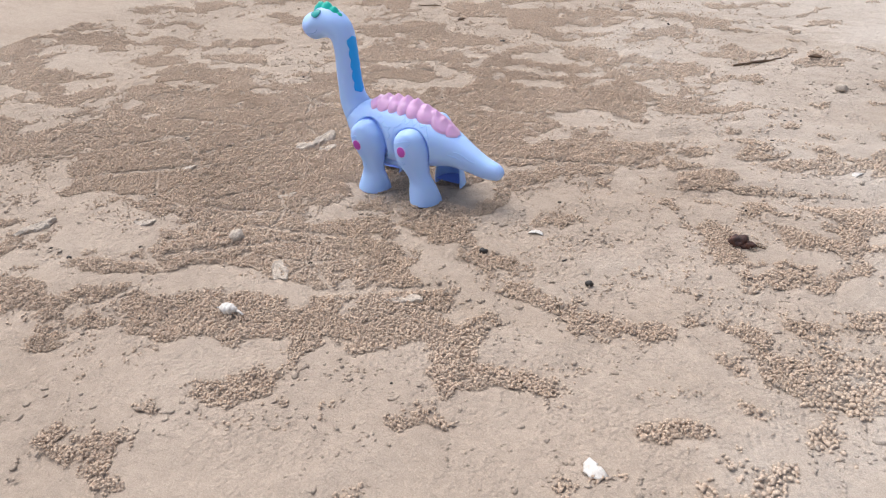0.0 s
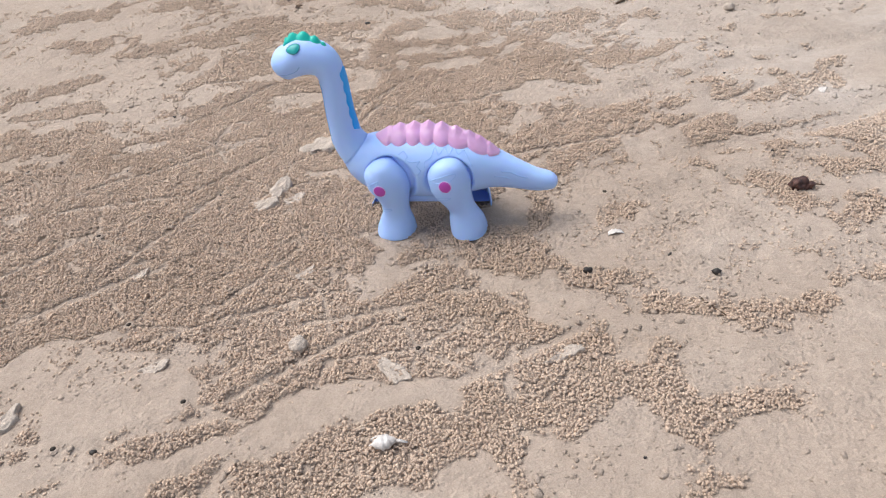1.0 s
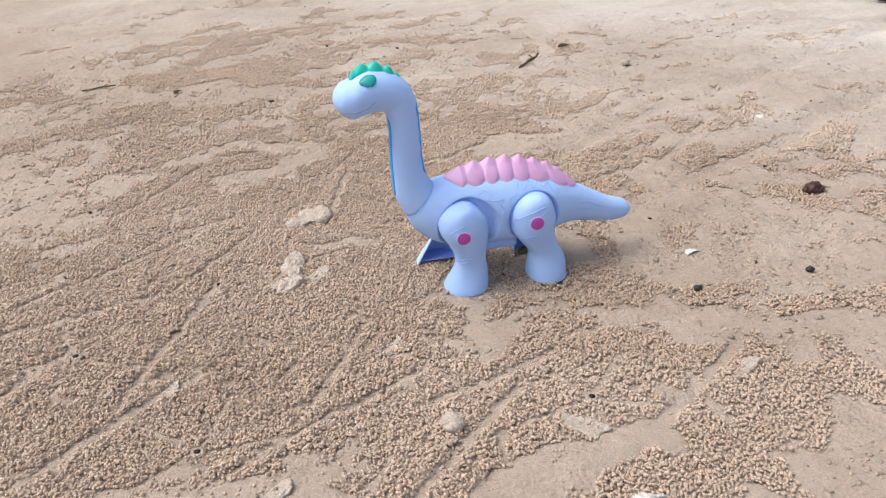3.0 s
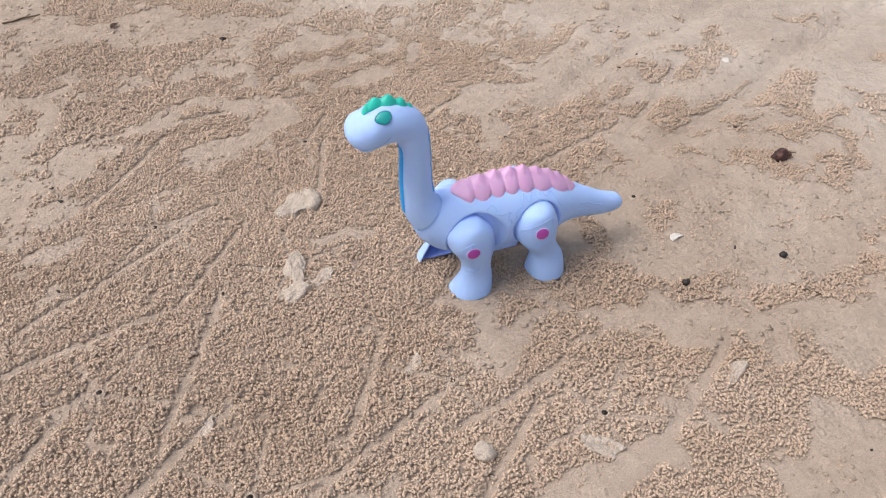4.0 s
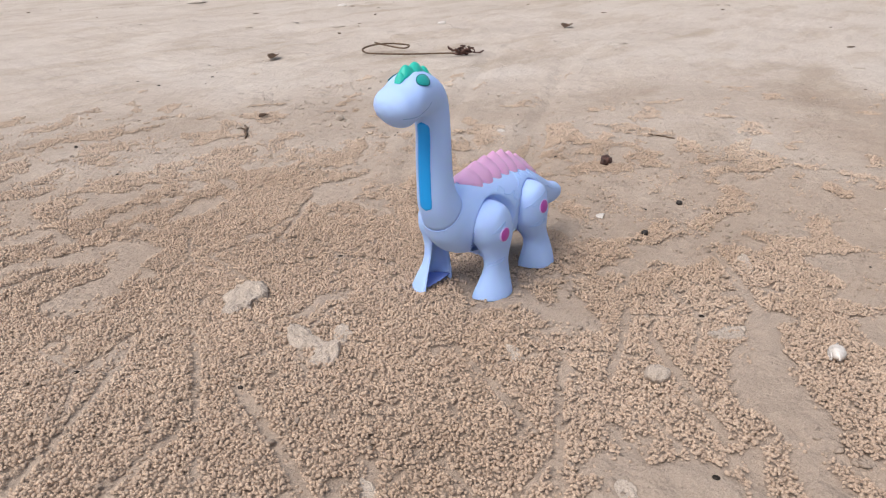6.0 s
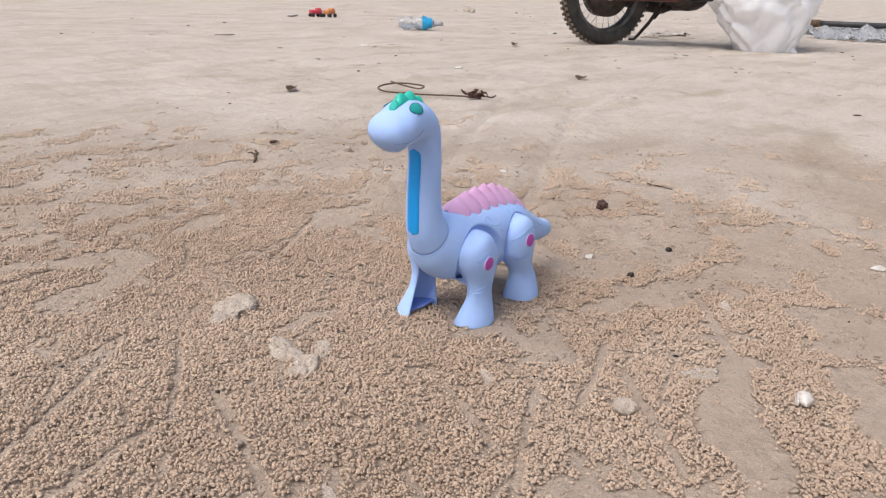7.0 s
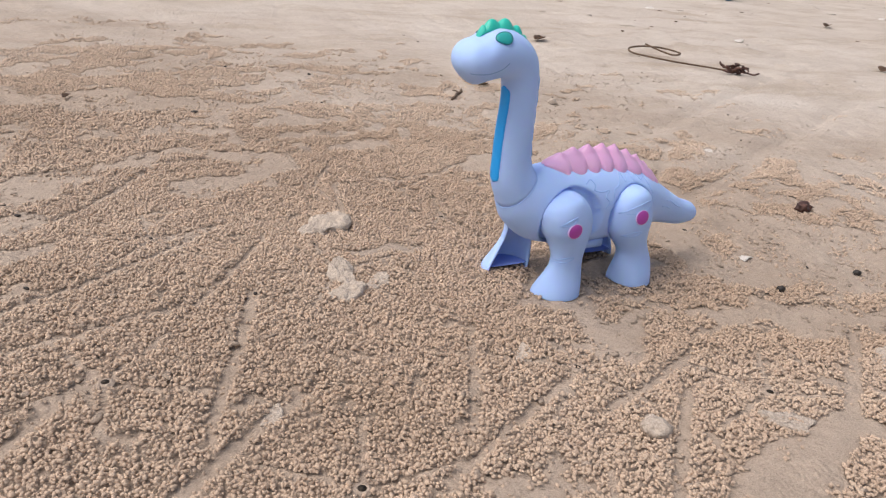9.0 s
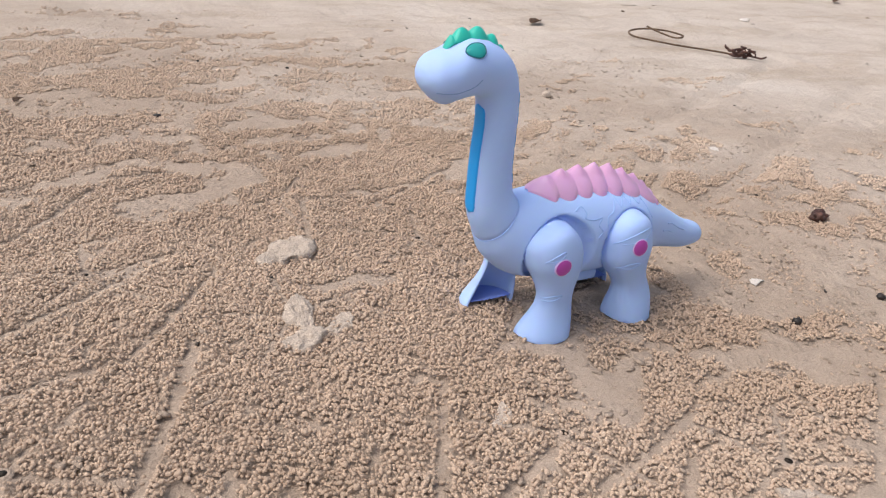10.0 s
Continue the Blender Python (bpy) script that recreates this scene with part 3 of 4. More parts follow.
def build_dinosaur():
    toy = thing("toy_dinosaur", "pale blue plastic long-necked toy dinosaur standing on the sand", "toy dinosaur")
    bm = skin(bmesh.new(), ellipse_loops(mm(BODY_ROWS), 2.15, 12, 112))
    # round wells in the flanks, in which the legs turn
    for v in bm.verts:
        for wx, wz, wr, deep in ((-0.0375, 0.0745, 0.0300, 0.0085), (0.0295, 0.0755, 0.0270, 0.0075)):
            q = math.hypot(v.co.x - wx, v.co.z - wz)
            if q < wr and abs(v.co.y) > 0.015 and v.co.z < 0.1045:
                v.co.y -= math.copysign(deep * min(1.0, (wr - q) / 0.0022), v.co.y)
    btree = tree_of(bm)
    body = part("body", bm, BLUE, toy)
    bm = skin(bmesh.new(), ellipse_loops(mm(NECK_ROWS), 2.05))
    ntree = tree_of(bm)
    neck = part("neck_and_head", bm, BLUE, toy)
    # seam between neck and body
    seam = ellipse_loops(mm([NECK_ROWS[0], NECK_ROWS[1]]), 2.05, 4)[0]
    part("neck_seam", tube(bmesh.new(), seam + seam[:1], 0.0005, 5), LINE_BLUE, body, "thin dark joint line")
    # stripe down the throat and scalloped stripe down the nape
    grid = []
    for k in range(33):
        u = k / 32
        z = 0.187 - 0.082 * u
        w = 0.0062 * min(1.0, math.sqrt(max(0.0, 1 - (1 - min(u, 1 - u) / 0.06) ** 2)) if min(u, 1 - u) < 0.06 else 1.0) + 0.0002
        grid.append([(-0.2, w * (i / 4 - 1), z) for i in range(9)])
    part("throat_stripe", decal(ntree, grid, (1, 0, 0), 0.0006), AZURE, neck, "bright blue stripe down the throat")
    grid = []
    for k in range(41):
        u = k / 40
        z = 0.199 - 0.074 * u
        w = (0.0068 + 0.0017 * abs(math.sin(u * math.pi * 5))) * min(1.0, (min(u, 1 - u) / 0.05 + 0.1)) + 0.0002
        grid.append([(0.0, w * (1 - i / 4), z) for i in range(9)])
    part("nape_stripe", decal(ntree, grid, (-1, 0, 0), 0.0006), AZURE, neck, "bright blue scalloped stripe down the nape")
    # eyes, brow rims, mouth
    for side in (-1, 1):
        place, normal = cast(ntree, (-0.1215, side * 0.2, 0.2268), (0, -side, 0))
        nrm = (normal + Vector((0, 0, 0.06))).normalized()
        fwd = Vector((-1, 0, 0.10)) - nrm * Vector((-1, 0, 0.10)).dot(nrm)
        fwd.normalize()
        up = nrm.cross(fwd) * (1 if nrm.cross(fwd).z > 0 else -1)
        loops = []
        for rr, h in ((1.0, -0.0022), (1.0, -0.0002), (0.9, 0.0004), (0.5, 0.0011), (0.1, 0.0013)):
            loop = []
            for k in range(28):
                a = 2 * math.pi * k / 28
                ex = 0.0072 * math.cos(a)
                ez = 0.0056 * math.sin(a) * (1 - 0.22 * math.cos(a)) + 0.0009 * (ex / 0.0072) ** 2 * (-1 if ex > 0 else 1.6)
                loop.append(place + (fwd * ex + up * ez) * rr + nrm * h)
            loops.append(loop)
        part("eye", skin(bmesh.new(), loops), EYE, neck, "glossy teal painted eye")
        part("eye_rim", tube(bmesh.new(), loops[1] + loops[1][:1], 0.0005, 6), EYE_RIM, neck, "dark teal rim round the eye")
        part("mouth_line", scored_line(ntree, mm([(-147, 199.5), (-140, 199.8), (-130, 201), (-122, 204), (-117, 209)]), (0, -side, 0), 0.0006, -0.0003), GROOVE, neck, "moulded mouth line")
    # green crest
    base = catmull(mm([(-135, 224.0), (-131.5, 227.2), (-127, 229.5), (-119, 230.5), (-110.5, 230), (-102, 227), (-96, 223.5), (-91, 220), (-87.5, 217)]), 6)
    loops = []
    for k, (bx, bz) in enumerate(base):
        u = k / (len(base) - 1)
        swell = math.sin(math.pi * min(1.0, max(0.0, 0.03 + 0.95 * u))) ** 0.5
        tooth = abs(math.sin(math.pi * (5 * u + 0.05))) ** 0.9
        w, rise = 0.0066 * swell * (0.84 + 0.16 * tooth) + 0.0004, 0.0020 + swell * (0.0030 + 0.0044 * tooth)
        bx, tx, tz = bx - 0.0022, bx - 0.0022 + 0.0010 * rise / 0.008, bz + rise
        loops.append([Vector((bx, -w, bz - 0.0015)), Vector((bx, -w * 0.95, bz + 0.0012)), Vector((tx, -w * 0.66, bz + (tz - bz) * 0.62)), Vector((tx, -w * 0.20, tz)), Vector((tx, w * 0.20, tz)), Vector((tx, w * 0.66, bz + (tz - bz) * 0.62)),
                      Vector((bx, w * 0.95, bz + 0.0012)), Vector((bx, w, bz - 0.0015))])
    crest = part("head_crest", skin(bmesh.new(), loops), GREEN, neck, "jade green toothed head crest")
    bev = crest.modifiers.new("round", "SUBSURF")
    bev.levels = bev.render_levels = 1
    # pink back plate: a creased ridge of merged peaks, let in along a scalloped edge
    peak = ((-40, 0.55, 6.0), (-25, 0.84, 6.2), (-9, 0.95, 6.6), (7, 1.0, 6.6), (22, 1.0, 6.2), (37, 0.86, 5.8), (51, 0.74, 5.2), (63, 0.56, 4.6), (74, 0.36, 4.0))
    loops = []
    for k in range(139):
        x = -0.0545 + 0.001 * k
        f = max(0.02, min(1.0, (x + 0.0550) / 0.016) * min(1.0, (0.0846 - x) / 0.012)) ** 0.6
        mound = max(h * math.exp(-abs((x * 1000 - c) / r) ** 1.45) for c, h, r in peak)
        tall = max(h * math.exp(-((x * 1000 - c) / 26) ** 2) for c, h, r in peak)
        scallop = abs(math.sin((x + 0.0545) * 1000 * math.pi / 17.5 + 0.6 * math.sin(x * 60))) ** 0.55
        w = f * (0.0195 - 0.10 * max(0.0, x - 0.03)) * (0.74 + 0.30 * scallop)
        loop = []
        for i in range(25):
            s = i / 12 - 1
            low, _n = cast(btree, (x, w * s + 0.00005, 0.3), (0, 0, -1))
            rise = f * (0.0086 * tall * (1 - abs(s) ** 2.2) + 0.0060 * mound * max(0.0, 1 - abs(s) * 2.7) ** 0.7 + 0.0005 * mound * (1 - s * s))
            loop.append(Vector((x + 0.0006 * mound * (1 - abs(s)), w * s, low.z + (0.0010 + rise if abs(s) < 0.99 else -0.002))))
        loops.append(loop)
    plate = part("back_plate", skin(bmesh.new(), loops, False, False), PINK, toy, "translucent pink back plate with soft peaks")
    # legs, buttons and moulded lines
    for name, rows, sides in (("front_leg", FRONT_LEG, ((-1, 0.0, 0.0042), (1, -0.021, 0.003))), ("rear_leg", REAR_LEG, ((-1, 0.012, 0.0055), (1, 0.012, 0.0045)))):
        for side, swing, sole in sides:
            bm = leg_mesh(rows, side, swing, sole)
            ltree = tree_of(bm)
            leg = part(name, bm, BLUE, toy)
            _z, x0, x1, yi, yo = rows[-4]
            xc, ra, rd = (x0 + x1) / 2000 + swing * 0.93, (x1 - x0) / 2000 - 0.0012, (yo - yi) / 1000 - 0.0012
            rims = [[Vector((xc + ra * k * math.cos(a), side * (yi / 1000 + rd * k * math.sin(a)), sole + 0.006 + 0.001 * k)) for a in (math.pi * i / 14 for i in range(15))] for k in (1.0, 0.5, 0.05)]
            part("inner_sole", skin(bmesh.new(), rims, False, False), SHELL_INSIDE, leg, "deeper blue floor of the hollow foot")
            bx, bz = (-0.0465, 0.0725) if name == "front_leg" else (0.0275, 0.0780)
            part("button", round_button(ltree, bx, bz, side, 0.0070, 0.0008), MAGENTA, leg, "round magenta button")
            part("button_ring", round_button(ltree, bx, bz, side, 0.0073, -0.0005), PALE_PINK, leg, "pale pink ring round the button")
            lines = ([(-60, 76), (-53, 82), (-46, 85), (-50, 79), (-60, 76)], [(-52, 40), (-45, 44), (-38, 44), (-44, 40), (-52, 38)]) if name == "front_leg" else ([(8, 80), (18, 87), (32, 92), (40, 91), (31, 84), (8, 80)], [(14, 58), (22, 63), (32, 63), (25, 59), (14, 58)])
            for ln in lines:
                part("moulded_line", scored_line(ltree, mm(ln), (0, -side, 0), 0.0006, -0.0001), LINE_BLUE, leg)
    # thin tubes for the moulded pattern, shaded by their darker blue
    for side in (-1, 1):
        for ln in ([(-25, 106), (-19, 109), (-15, 104), (-17, 101), (-9, 99), (-1, 100), (-5, 95), (-1, 90), (-5, 84)], [(4, 93), (5, 100), (11, 103), (16, 112), (20, 105), (26, 111), (31, 105), (36, 110), (41, 104), (47, 106), (51, 100), (56, 91)],
                   [(86, 78), (94, 76), (104, 70), (114, 66)], [(78, 74), (86, 72), (95, 68)]):
            part("moulded_line", scored_line(btree, mm(ln), (0, -side, 0), 0.0006, -0.0001), LINE_BLUE, body)
    bm = box(bmesh.new(), (-0.008, 0, 0.0415), (0.050, 0.034, 0.010), 0.003)
    part("battery_box", bm, BLUE, body)
    # the belly's red LED, built as a plain red bead
    bm = lump(bmesh.new(), (0.062, 0, 0.0505), (0.003, 0.003, 0.0025), 0.0, 1)
    part("belly_led", bm, RED, body, "small red LED low on the belly")
    return toy


build_dinosaur()


# ---- small things on the near sand ----
def on_sand(name, label, category, x, y, turn=0.0, sink=0.0, group=""):
    return thing(name, label, category, (x, y, ground_at(x, y) - sink), turn, group)


def small_shell(x, y, size, turn, label):
    """A broken, cupped piece of shell with ribs."""
    t = on_sand("seashell", label, "shell", x, y, turn, 0.0)
    bm = bmesh.new()
    loops = []
    for i in range(9):
        u = i / 8
        row = []
        for k in range(13):
            a = math.pi * (k / 12) - 0.1 * u
            r = size * (0.12 + 0.88 * u) * (1 + 0.05 * math.cos(k * 2.6) * u)
            row.append(Vector((r * math.cos(a) * 0.9, r * math.sin(a) - size * 0.4, size * 0.20 * (1 - u ** 2) + size * 0.08 + 0.035 * size * (k % 2))))
        loops.append(row)
    skin(bm, loops, False, False)
    ob = part("shell_cup", bm, WHITE_SHELL, t)
    sol = ob.modifiers.new("thick", "SOLIDIFY")
    sol.thickness = size * 0.07
    return t


def whole_shell(x, y, size, turn):
    """A whole pale whelk-like shell with a pointed tail."""
    t = on_sand("seashell", "white spiral seashell with a pointed end lying on the sand", "shell", x, y, turn)
    rows = []
    for i in range(22):
        u = i / 21
        r = size * (0.06 + 0.46 * math.sin(math.pi * min(1, u * 1.12)) ** 0.8) * (1 + 0.10 * math.sin(u * 26))
        rows.append([Vector((size * (u * 1.7 - 0.9), r * math.cos(a) * 0.9, size * 0.36 + r * math.sin(a) * 0.8 * (1 + 0.12 * math.sin(2 * a + 5 * u)))) for a in (2 * math.pi * k / 16 for k in range(16))])
    part("whorl", skin(bmesh.new(), rows), WHITE_SHELL, t)
    lip = [(size * (0.1 + 0.5 * math.cos(a)), -size * 0.42, size * (0.30 + 0.22 * math.sin(a))) for a in (math.pi * 2 * k / 16 for k in range(17))]
    part("lip", tube(bmesh.new(), lip, size * 0.06, 6), WHITE_SHELL, t)
    part("canal", tube(bmesh.new(), [(-size * 0.8, 0, size * 0.3), (-size * 1.1, size * 0.1, size * 0.28), (-size * 1.5, size * 0.28, size * 0.2)], size * 0.13, 6, [1, 0.8, 0.5]), WHITE_SHELL, t)
    return t


def seed_pod(x, y, size, turn):
    t = on_sand("seed_pod", "dark brown crumpled seed pod half sunk in the sand", "seed pod", x, y, turn)
    bm = lump(bmesh.new(), (0, 0, size * 0.30), (size * 0.62, size * 0.45, size * 0.42), 0.7, 3, 3)
    lump(bm, (size * 0.55, -size * 0.15, size * 0.18), (size * 0.38, size * 0.3, size * 0.28), 0.7, 8, 3)
    part("husk", bm, WEED, t)
    part("stalk", tube(bmesh.new(), [(size * 0.6, 0, size * 0.15), (size * 1.1, -size * 0.1, size * 0.12), (size * 1.7, -size * 0.35, size * 0.05)], size * 0.07, 6, [1, 0.7, 0.4]), TWIG, t)
    return t


def black_seed(x, y, r):
    t = on_sand("black_seed", "small black seed lying on the sand", "seed", x, y, 0, 0, "black seeds on the sand")
    part("seed", lump(bmesh.new(), (0, 0, r * 0.6), (r * 1.2, r, r * 0.8), 0.35, x * 40, 2), BLACK_SEED, t)
    return t


def dry_leaf(x, y, size, turn, curl=0.5):
    """A curled dead leaf with a midrib."""
    t = on_sand("dry_leaf", "curled dark brown dead leaf on the sand", "leaf", x, y, turn)
    bm = bmesh.new()
    rows = []
    for i in range(13):
        u = i / 12
        w = size * 0.32 * math.sin(math.pi * u) ** 0.7 + size * 0.01
        rows.append([Vector((size * (u - 0.5), w * s * math.cos(curl * abs(s)), size * 0.10 + abs(s) * w * curl + size * 0.16 * (u - 0.4) ** 2 + size * 0.04 * noise.noise(Vector((u * 5, s * 2, x * 9))))) for s in (-1, -0.6, -0.25, 0, 0.25, 0.6, 1)])
    skin(bm, rows, False, False)
    blade = part("blade", bm, BROWN, t)
    sol = blade.modifiers.new("thick", "SOLIDIFY")
    sol.thickness = size * 0.02
    part("stalk", tube(bmesh.new(), [(-size * 0.5, 0, size * 0.12), (0, 0, size * 0.09), (size * 0.5, 0, size * 0.14), (size * 0.75, size * 0.05, size * 0.08)], size * 0.02, 5), TWIG, t)
    return t


def twig(x, y, length, turn, label="thin dark dry twig lying on the sand"):
    t = on_sand("twig", label, "twig", x, y, turn)
    n = 9
    run = [(length * (k / (n - 1) - 0.5), 0.08 * length * noise.noise(Vector((k * 0.5, x * 7, y))), length * 0.03 + 0.02 * length * noise.noise(Vector((k * 0.7, 3, x)))) for k in range(n)]
    part("stem", tube(bmesh.new(), run, length * 0.028, 6, [0.5 + 0.5 * math.sin(2.6 * k / n + 0.4) for k in range(n)]), TWIG, t)
    part("side_shoot", tube(bmesh.new(), [run[5], (run[5][0] + length * 0.10, run[5][1] + length * 0.10, length * 0.05), (run[5][0] + length * 0.16, run[5][1] + length * 0.17, length * 0.03)], length * 0.018, 5, [1, 0.8, 0.4]), TWIG, t)
    return t


def crust_slab(x, y, size, turn, wide=0.5, tall=1.0):
    """A flat flake of dried sand crust, lying tilted."""
    t = on_sand("sand_crust", "pale flat flake of dried sand crust", "sand crust", x, y, turn, 0.001, "sand crust flakes")
    bm = bmesh.new()
    bmesh.ops.create_icosphere(bm, subdivisions=4, radius=1.0)
    off = Vector((x * 31, y * 17, size * 90))
    for v in bm.verts:
        d = v.co.copy()
        k = 1 + 0.55 * noise.noise(Vector((d.x, d.y, 0)) * 1.5 + off) + 0.22 * noise.noise(Vector((d.x, d.y, 0)) * 4 + off)
        top = 0.10 + 0.05 * noise.noise(d * 2.2 + off) + 0.03 * noise.noise(d * 6 + off)
        v.co = Vector((d.x * size * 0.5 * k, d.y * size * 0.5 * wide * k, tall * size * (math.copysign(abs(d.z) ** 0.5, d.z) * top + 0.10 * d.x * (0.5 + 0.5 * d.x))))
    part("flake", bm, CRUST, t)
    return t


def pebble(x, y, r, label="pale sandy pebble resting on the pellets"):
    t = on_sand("pebble", label, "pebble", x, y, x * 500)
    part("stone", lump(bmesh.new(), (0, 0, r * 0.6), (r * 1.2, r, r * 0.8), 0.25, x * 50, 3), CRUST, t)
    return t


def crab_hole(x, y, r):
    """A burrow mouth: a low rim round a shallow cup, whose dark colour stands for the shade inside."""
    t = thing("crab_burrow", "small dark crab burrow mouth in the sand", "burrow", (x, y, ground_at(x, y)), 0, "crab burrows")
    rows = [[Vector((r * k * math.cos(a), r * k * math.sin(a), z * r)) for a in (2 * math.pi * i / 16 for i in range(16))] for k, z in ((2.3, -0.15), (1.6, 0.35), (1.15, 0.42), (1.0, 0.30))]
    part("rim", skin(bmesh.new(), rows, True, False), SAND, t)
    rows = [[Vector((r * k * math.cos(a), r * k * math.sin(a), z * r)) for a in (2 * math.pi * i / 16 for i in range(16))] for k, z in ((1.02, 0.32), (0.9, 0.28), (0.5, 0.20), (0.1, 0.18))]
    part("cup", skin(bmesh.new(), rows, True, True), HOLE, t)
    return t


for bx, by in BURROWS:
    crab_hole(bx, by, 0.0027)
whole_shell(0.01, -0.335, 0.014, 200)
small_shell(0.425, -0.325, 0.013, 160, "white broken piece of cupped shell on the sand")
small_shell(0.21, -0.03, 0.010, 20, "small white shell chip on the sand")
small_shell(0.50, 0.30, 0.010, 70, "small white shell chip on the sand")
seed_pod(0.42, 0.06, 0.017, 20)
for sx, sy, sr in ((0.18, -0.10, 0.0042), (0.31, -0.094, 0.0040), (-0.25, -0.36, 0.0028)):
    black_seed(sx, sy, sr)
twig(0.264, 0.709, 0.10, 50)
twig(0.30, -0.145, 0.035, 130)
twig(-0.55, 0.80, 0.06, 15)
twig(0.62, 0.05, 0.05, 80)
dry_leaf(0.86, 1.30, 0.055, 30)
dry_leaf(0.35, 0.76, 0.024, 10)
dry_leaf(-0.40, 0.72, 0.020, 60)
dry_leaf(1.9, 0.9, 0.07, 15)
for cxx, cyy, cs, ct, cw in ((-0.195, 0.165, 0.050, 20, 0.7), (-0.18, 0.18, 0.026, 70, 0.8), (-0.215, 0.055, 0.040, 80, 0.6), (-0.225, 0.022, 0.034, 10, 0.7), (-0.19, 0.035, 0.022, 40, 0.8), (0.0, -0.25, 0.040, 150, 0.45), (0.16, -0.22, 0.034, 30, 0.35), (-0.33, -0.12, 0.024, 60, 0.7),
                             (-0.36, -0.34, 0.05, 70, 0.4), (-0.24, -0.26, 0.028, 20, 0.6), (-0.13, -0.11, 0.022, 45, 0.7)):
    crust_slab(cxx, cyy, cs, ct, cw, 1.7 if cxx < -0.17 and cyy > 0 else 1.0)
pebble(-0.10, -0.225, 0.009)
pebble(0.42, 0.62, 0.008, "pale sandy pebble on the sand")


def weed_string(x, y, turn):
    """A looped dried stem that ends in a tangle of brown weed."""
    t = on_sand("seaweed_string", "looped dry stem ending in a brown seaweed tangle", "seaweed", x, y, turn)
    run = 0.85 * catmull([(0.17, 0.0, 0.006), (0.09, 0.006, 0.006), (0.0, -0.002, 0.007), (-0.08, 0.008, 0.008), (-0.145, 0.012, 0.012), (-0.165, 0.05, 0.020), (-0.13, 0.10, 0.026), (-0.07, 0.125, 0.026), (-0.01, 0.10, 0.022), (-0.025, 0.06, 0.018), (-0.08, 0.085, 0.024), (-0.13, 0.13, 0.030)], 6)
    part("stem", tube(bmesh.new(), run, 0.0026, 6), TWIG, t)
    rng = random.Random(4)
    for k in range(16):
        a, r = rng.uniform(0, 6.28), rng.uniform(0.01, 0.05)
        p = Vector((0.145 + 0.5 * r * math.cos(a) * 1.4, r * math.sin(a) * 0.36, 0.006))
        pts = [p]
        for s in range(5):
            p = p + Vector((rng.uniform(-0.012, 0.015), rng.uniform(-0.009, 0.009), rng.uniform(-0.007, 0.009)))
            p.z = max(0.004, min(0.024, p.z))
            pts.append(p.copy())
        part("frond", tube(bmesh.new(), catmull(pts, 3), rng.uniform(0.0022, 0.0046), 6, [0.4 + 0.6 * math.sin(math.pi * (i + 0.5) / 16.5) for i in range(16)]), WEED, t)
    return t


weed_string(1.08, 0.97, -54)


# ---- far litter ----
def bottle(x, y, turn):
    """A crushed clear drink bottle lying on its side, with a blue label band."""
    t = on_sand("plastic_bottle", "crushed cloudy clear plastic bottle with a blue label band", "bottle", x, y, turn)
    rad = [(-0.13, 0.020), (-0.125, 0.040), (-0.10, 0.045), (-0.04, 0.043), (0.0, 0.044), (0.04, 0.045), (0.08, 0.038), (0.11, 0.020), (0.125, 0.013), (0.15, 0.013)]
    def loops(rows, grow=0.0):
        return [[Vector((px, (r + grow) * math.cos(a), 0.046 + (r + grow) * math.sin(a) * (0.86 + 0.12 * math.sin(px * 70)) + 0.010 * noise.noise(Vector((px * 30, 2 * math.cos(a), 2 * math.sin(a)))))) for a in (2 * math.pi * k / 20 for k in range(20))] for px, r in catmull(rows, 4)]
    part("bottle_body", skin(bmesh.new(), loops(rad)), CLOUDY, t)
    part("label_band", skin(bmesh.new(), loops([(0.03, 0.0455), (0.05, 0.047), (0.07, 0.045), (0.095, 0.036)], 0.004), True, False), LABEL, t, "blue film label")
    part("cap", skin(bmesh.new(), [[Vector((px, r * math.cos(a), 0.046 + r * math.sin(a))) for a in (2 * math.pi * k / 16 for k in range(16))] for px, r in ((0.145, 0.015), (0.165, 0.015), (0.168, 0.012))]), STEEL, t, "dull grey cap")
    return t


def toy_cart(x, y, turn, mat, label):
    """A small moulded toy cart: tub and four wheels."""
    t = on_sand("toy_cart", label, "toy cart", x, y, turn, 0, "toy carts")
    bm = box(bmesh.new(), (0, 0, 0.042), (0.10, 0.06, 0.034), 0.010)
    box(bm, (0.024, 0, 0.062), (0.040, 0.05, 0.022), 0.008)
    part("tub", bm, mat, t)
    for wx in (-0.035, 0.035):
        for wy in (-0.038, 0.038):
            part("wheel", ring(bmesh.new(), (wx, wy * 0.85, 0.016), 0.009, [(-0.007, -0.007), (0.006, -0.007), (0.007, 0), (0.006, 0.007), (-0.007, 0.007)], 16), VINYL, t, "small black wheel")
    return t


bottle(3.35, 2.92, -50)
toy_cart(3.80, 4.42, -20, RED, "small red plastic toy cart on the sand")
toy_cart(3.90, 4.36, 10, ORANGE, "small orange plastic toy cart on the sand")
part_scrap = on_sand("paper_scrap", "flat white scrap of paper beside the toy carts", "paper scrap", 3.66, 4.55, 30)
part("sheet", box(bmesh.new(), (0, 0, 0.012), (0.14, 0.05, 0.006), 0.002), WHITE_SHELL, part_scrap)
small_shell(1.75, 1.35, 0.030, 40, "white shell fragment far off on the sand")
small_shell(2.2, 2.3, 0.035, 70, "white shell fragment far off on the sand")
small_shell(3.9, 2.2, 0.045, 10, "white shell fragment far off on the sand")


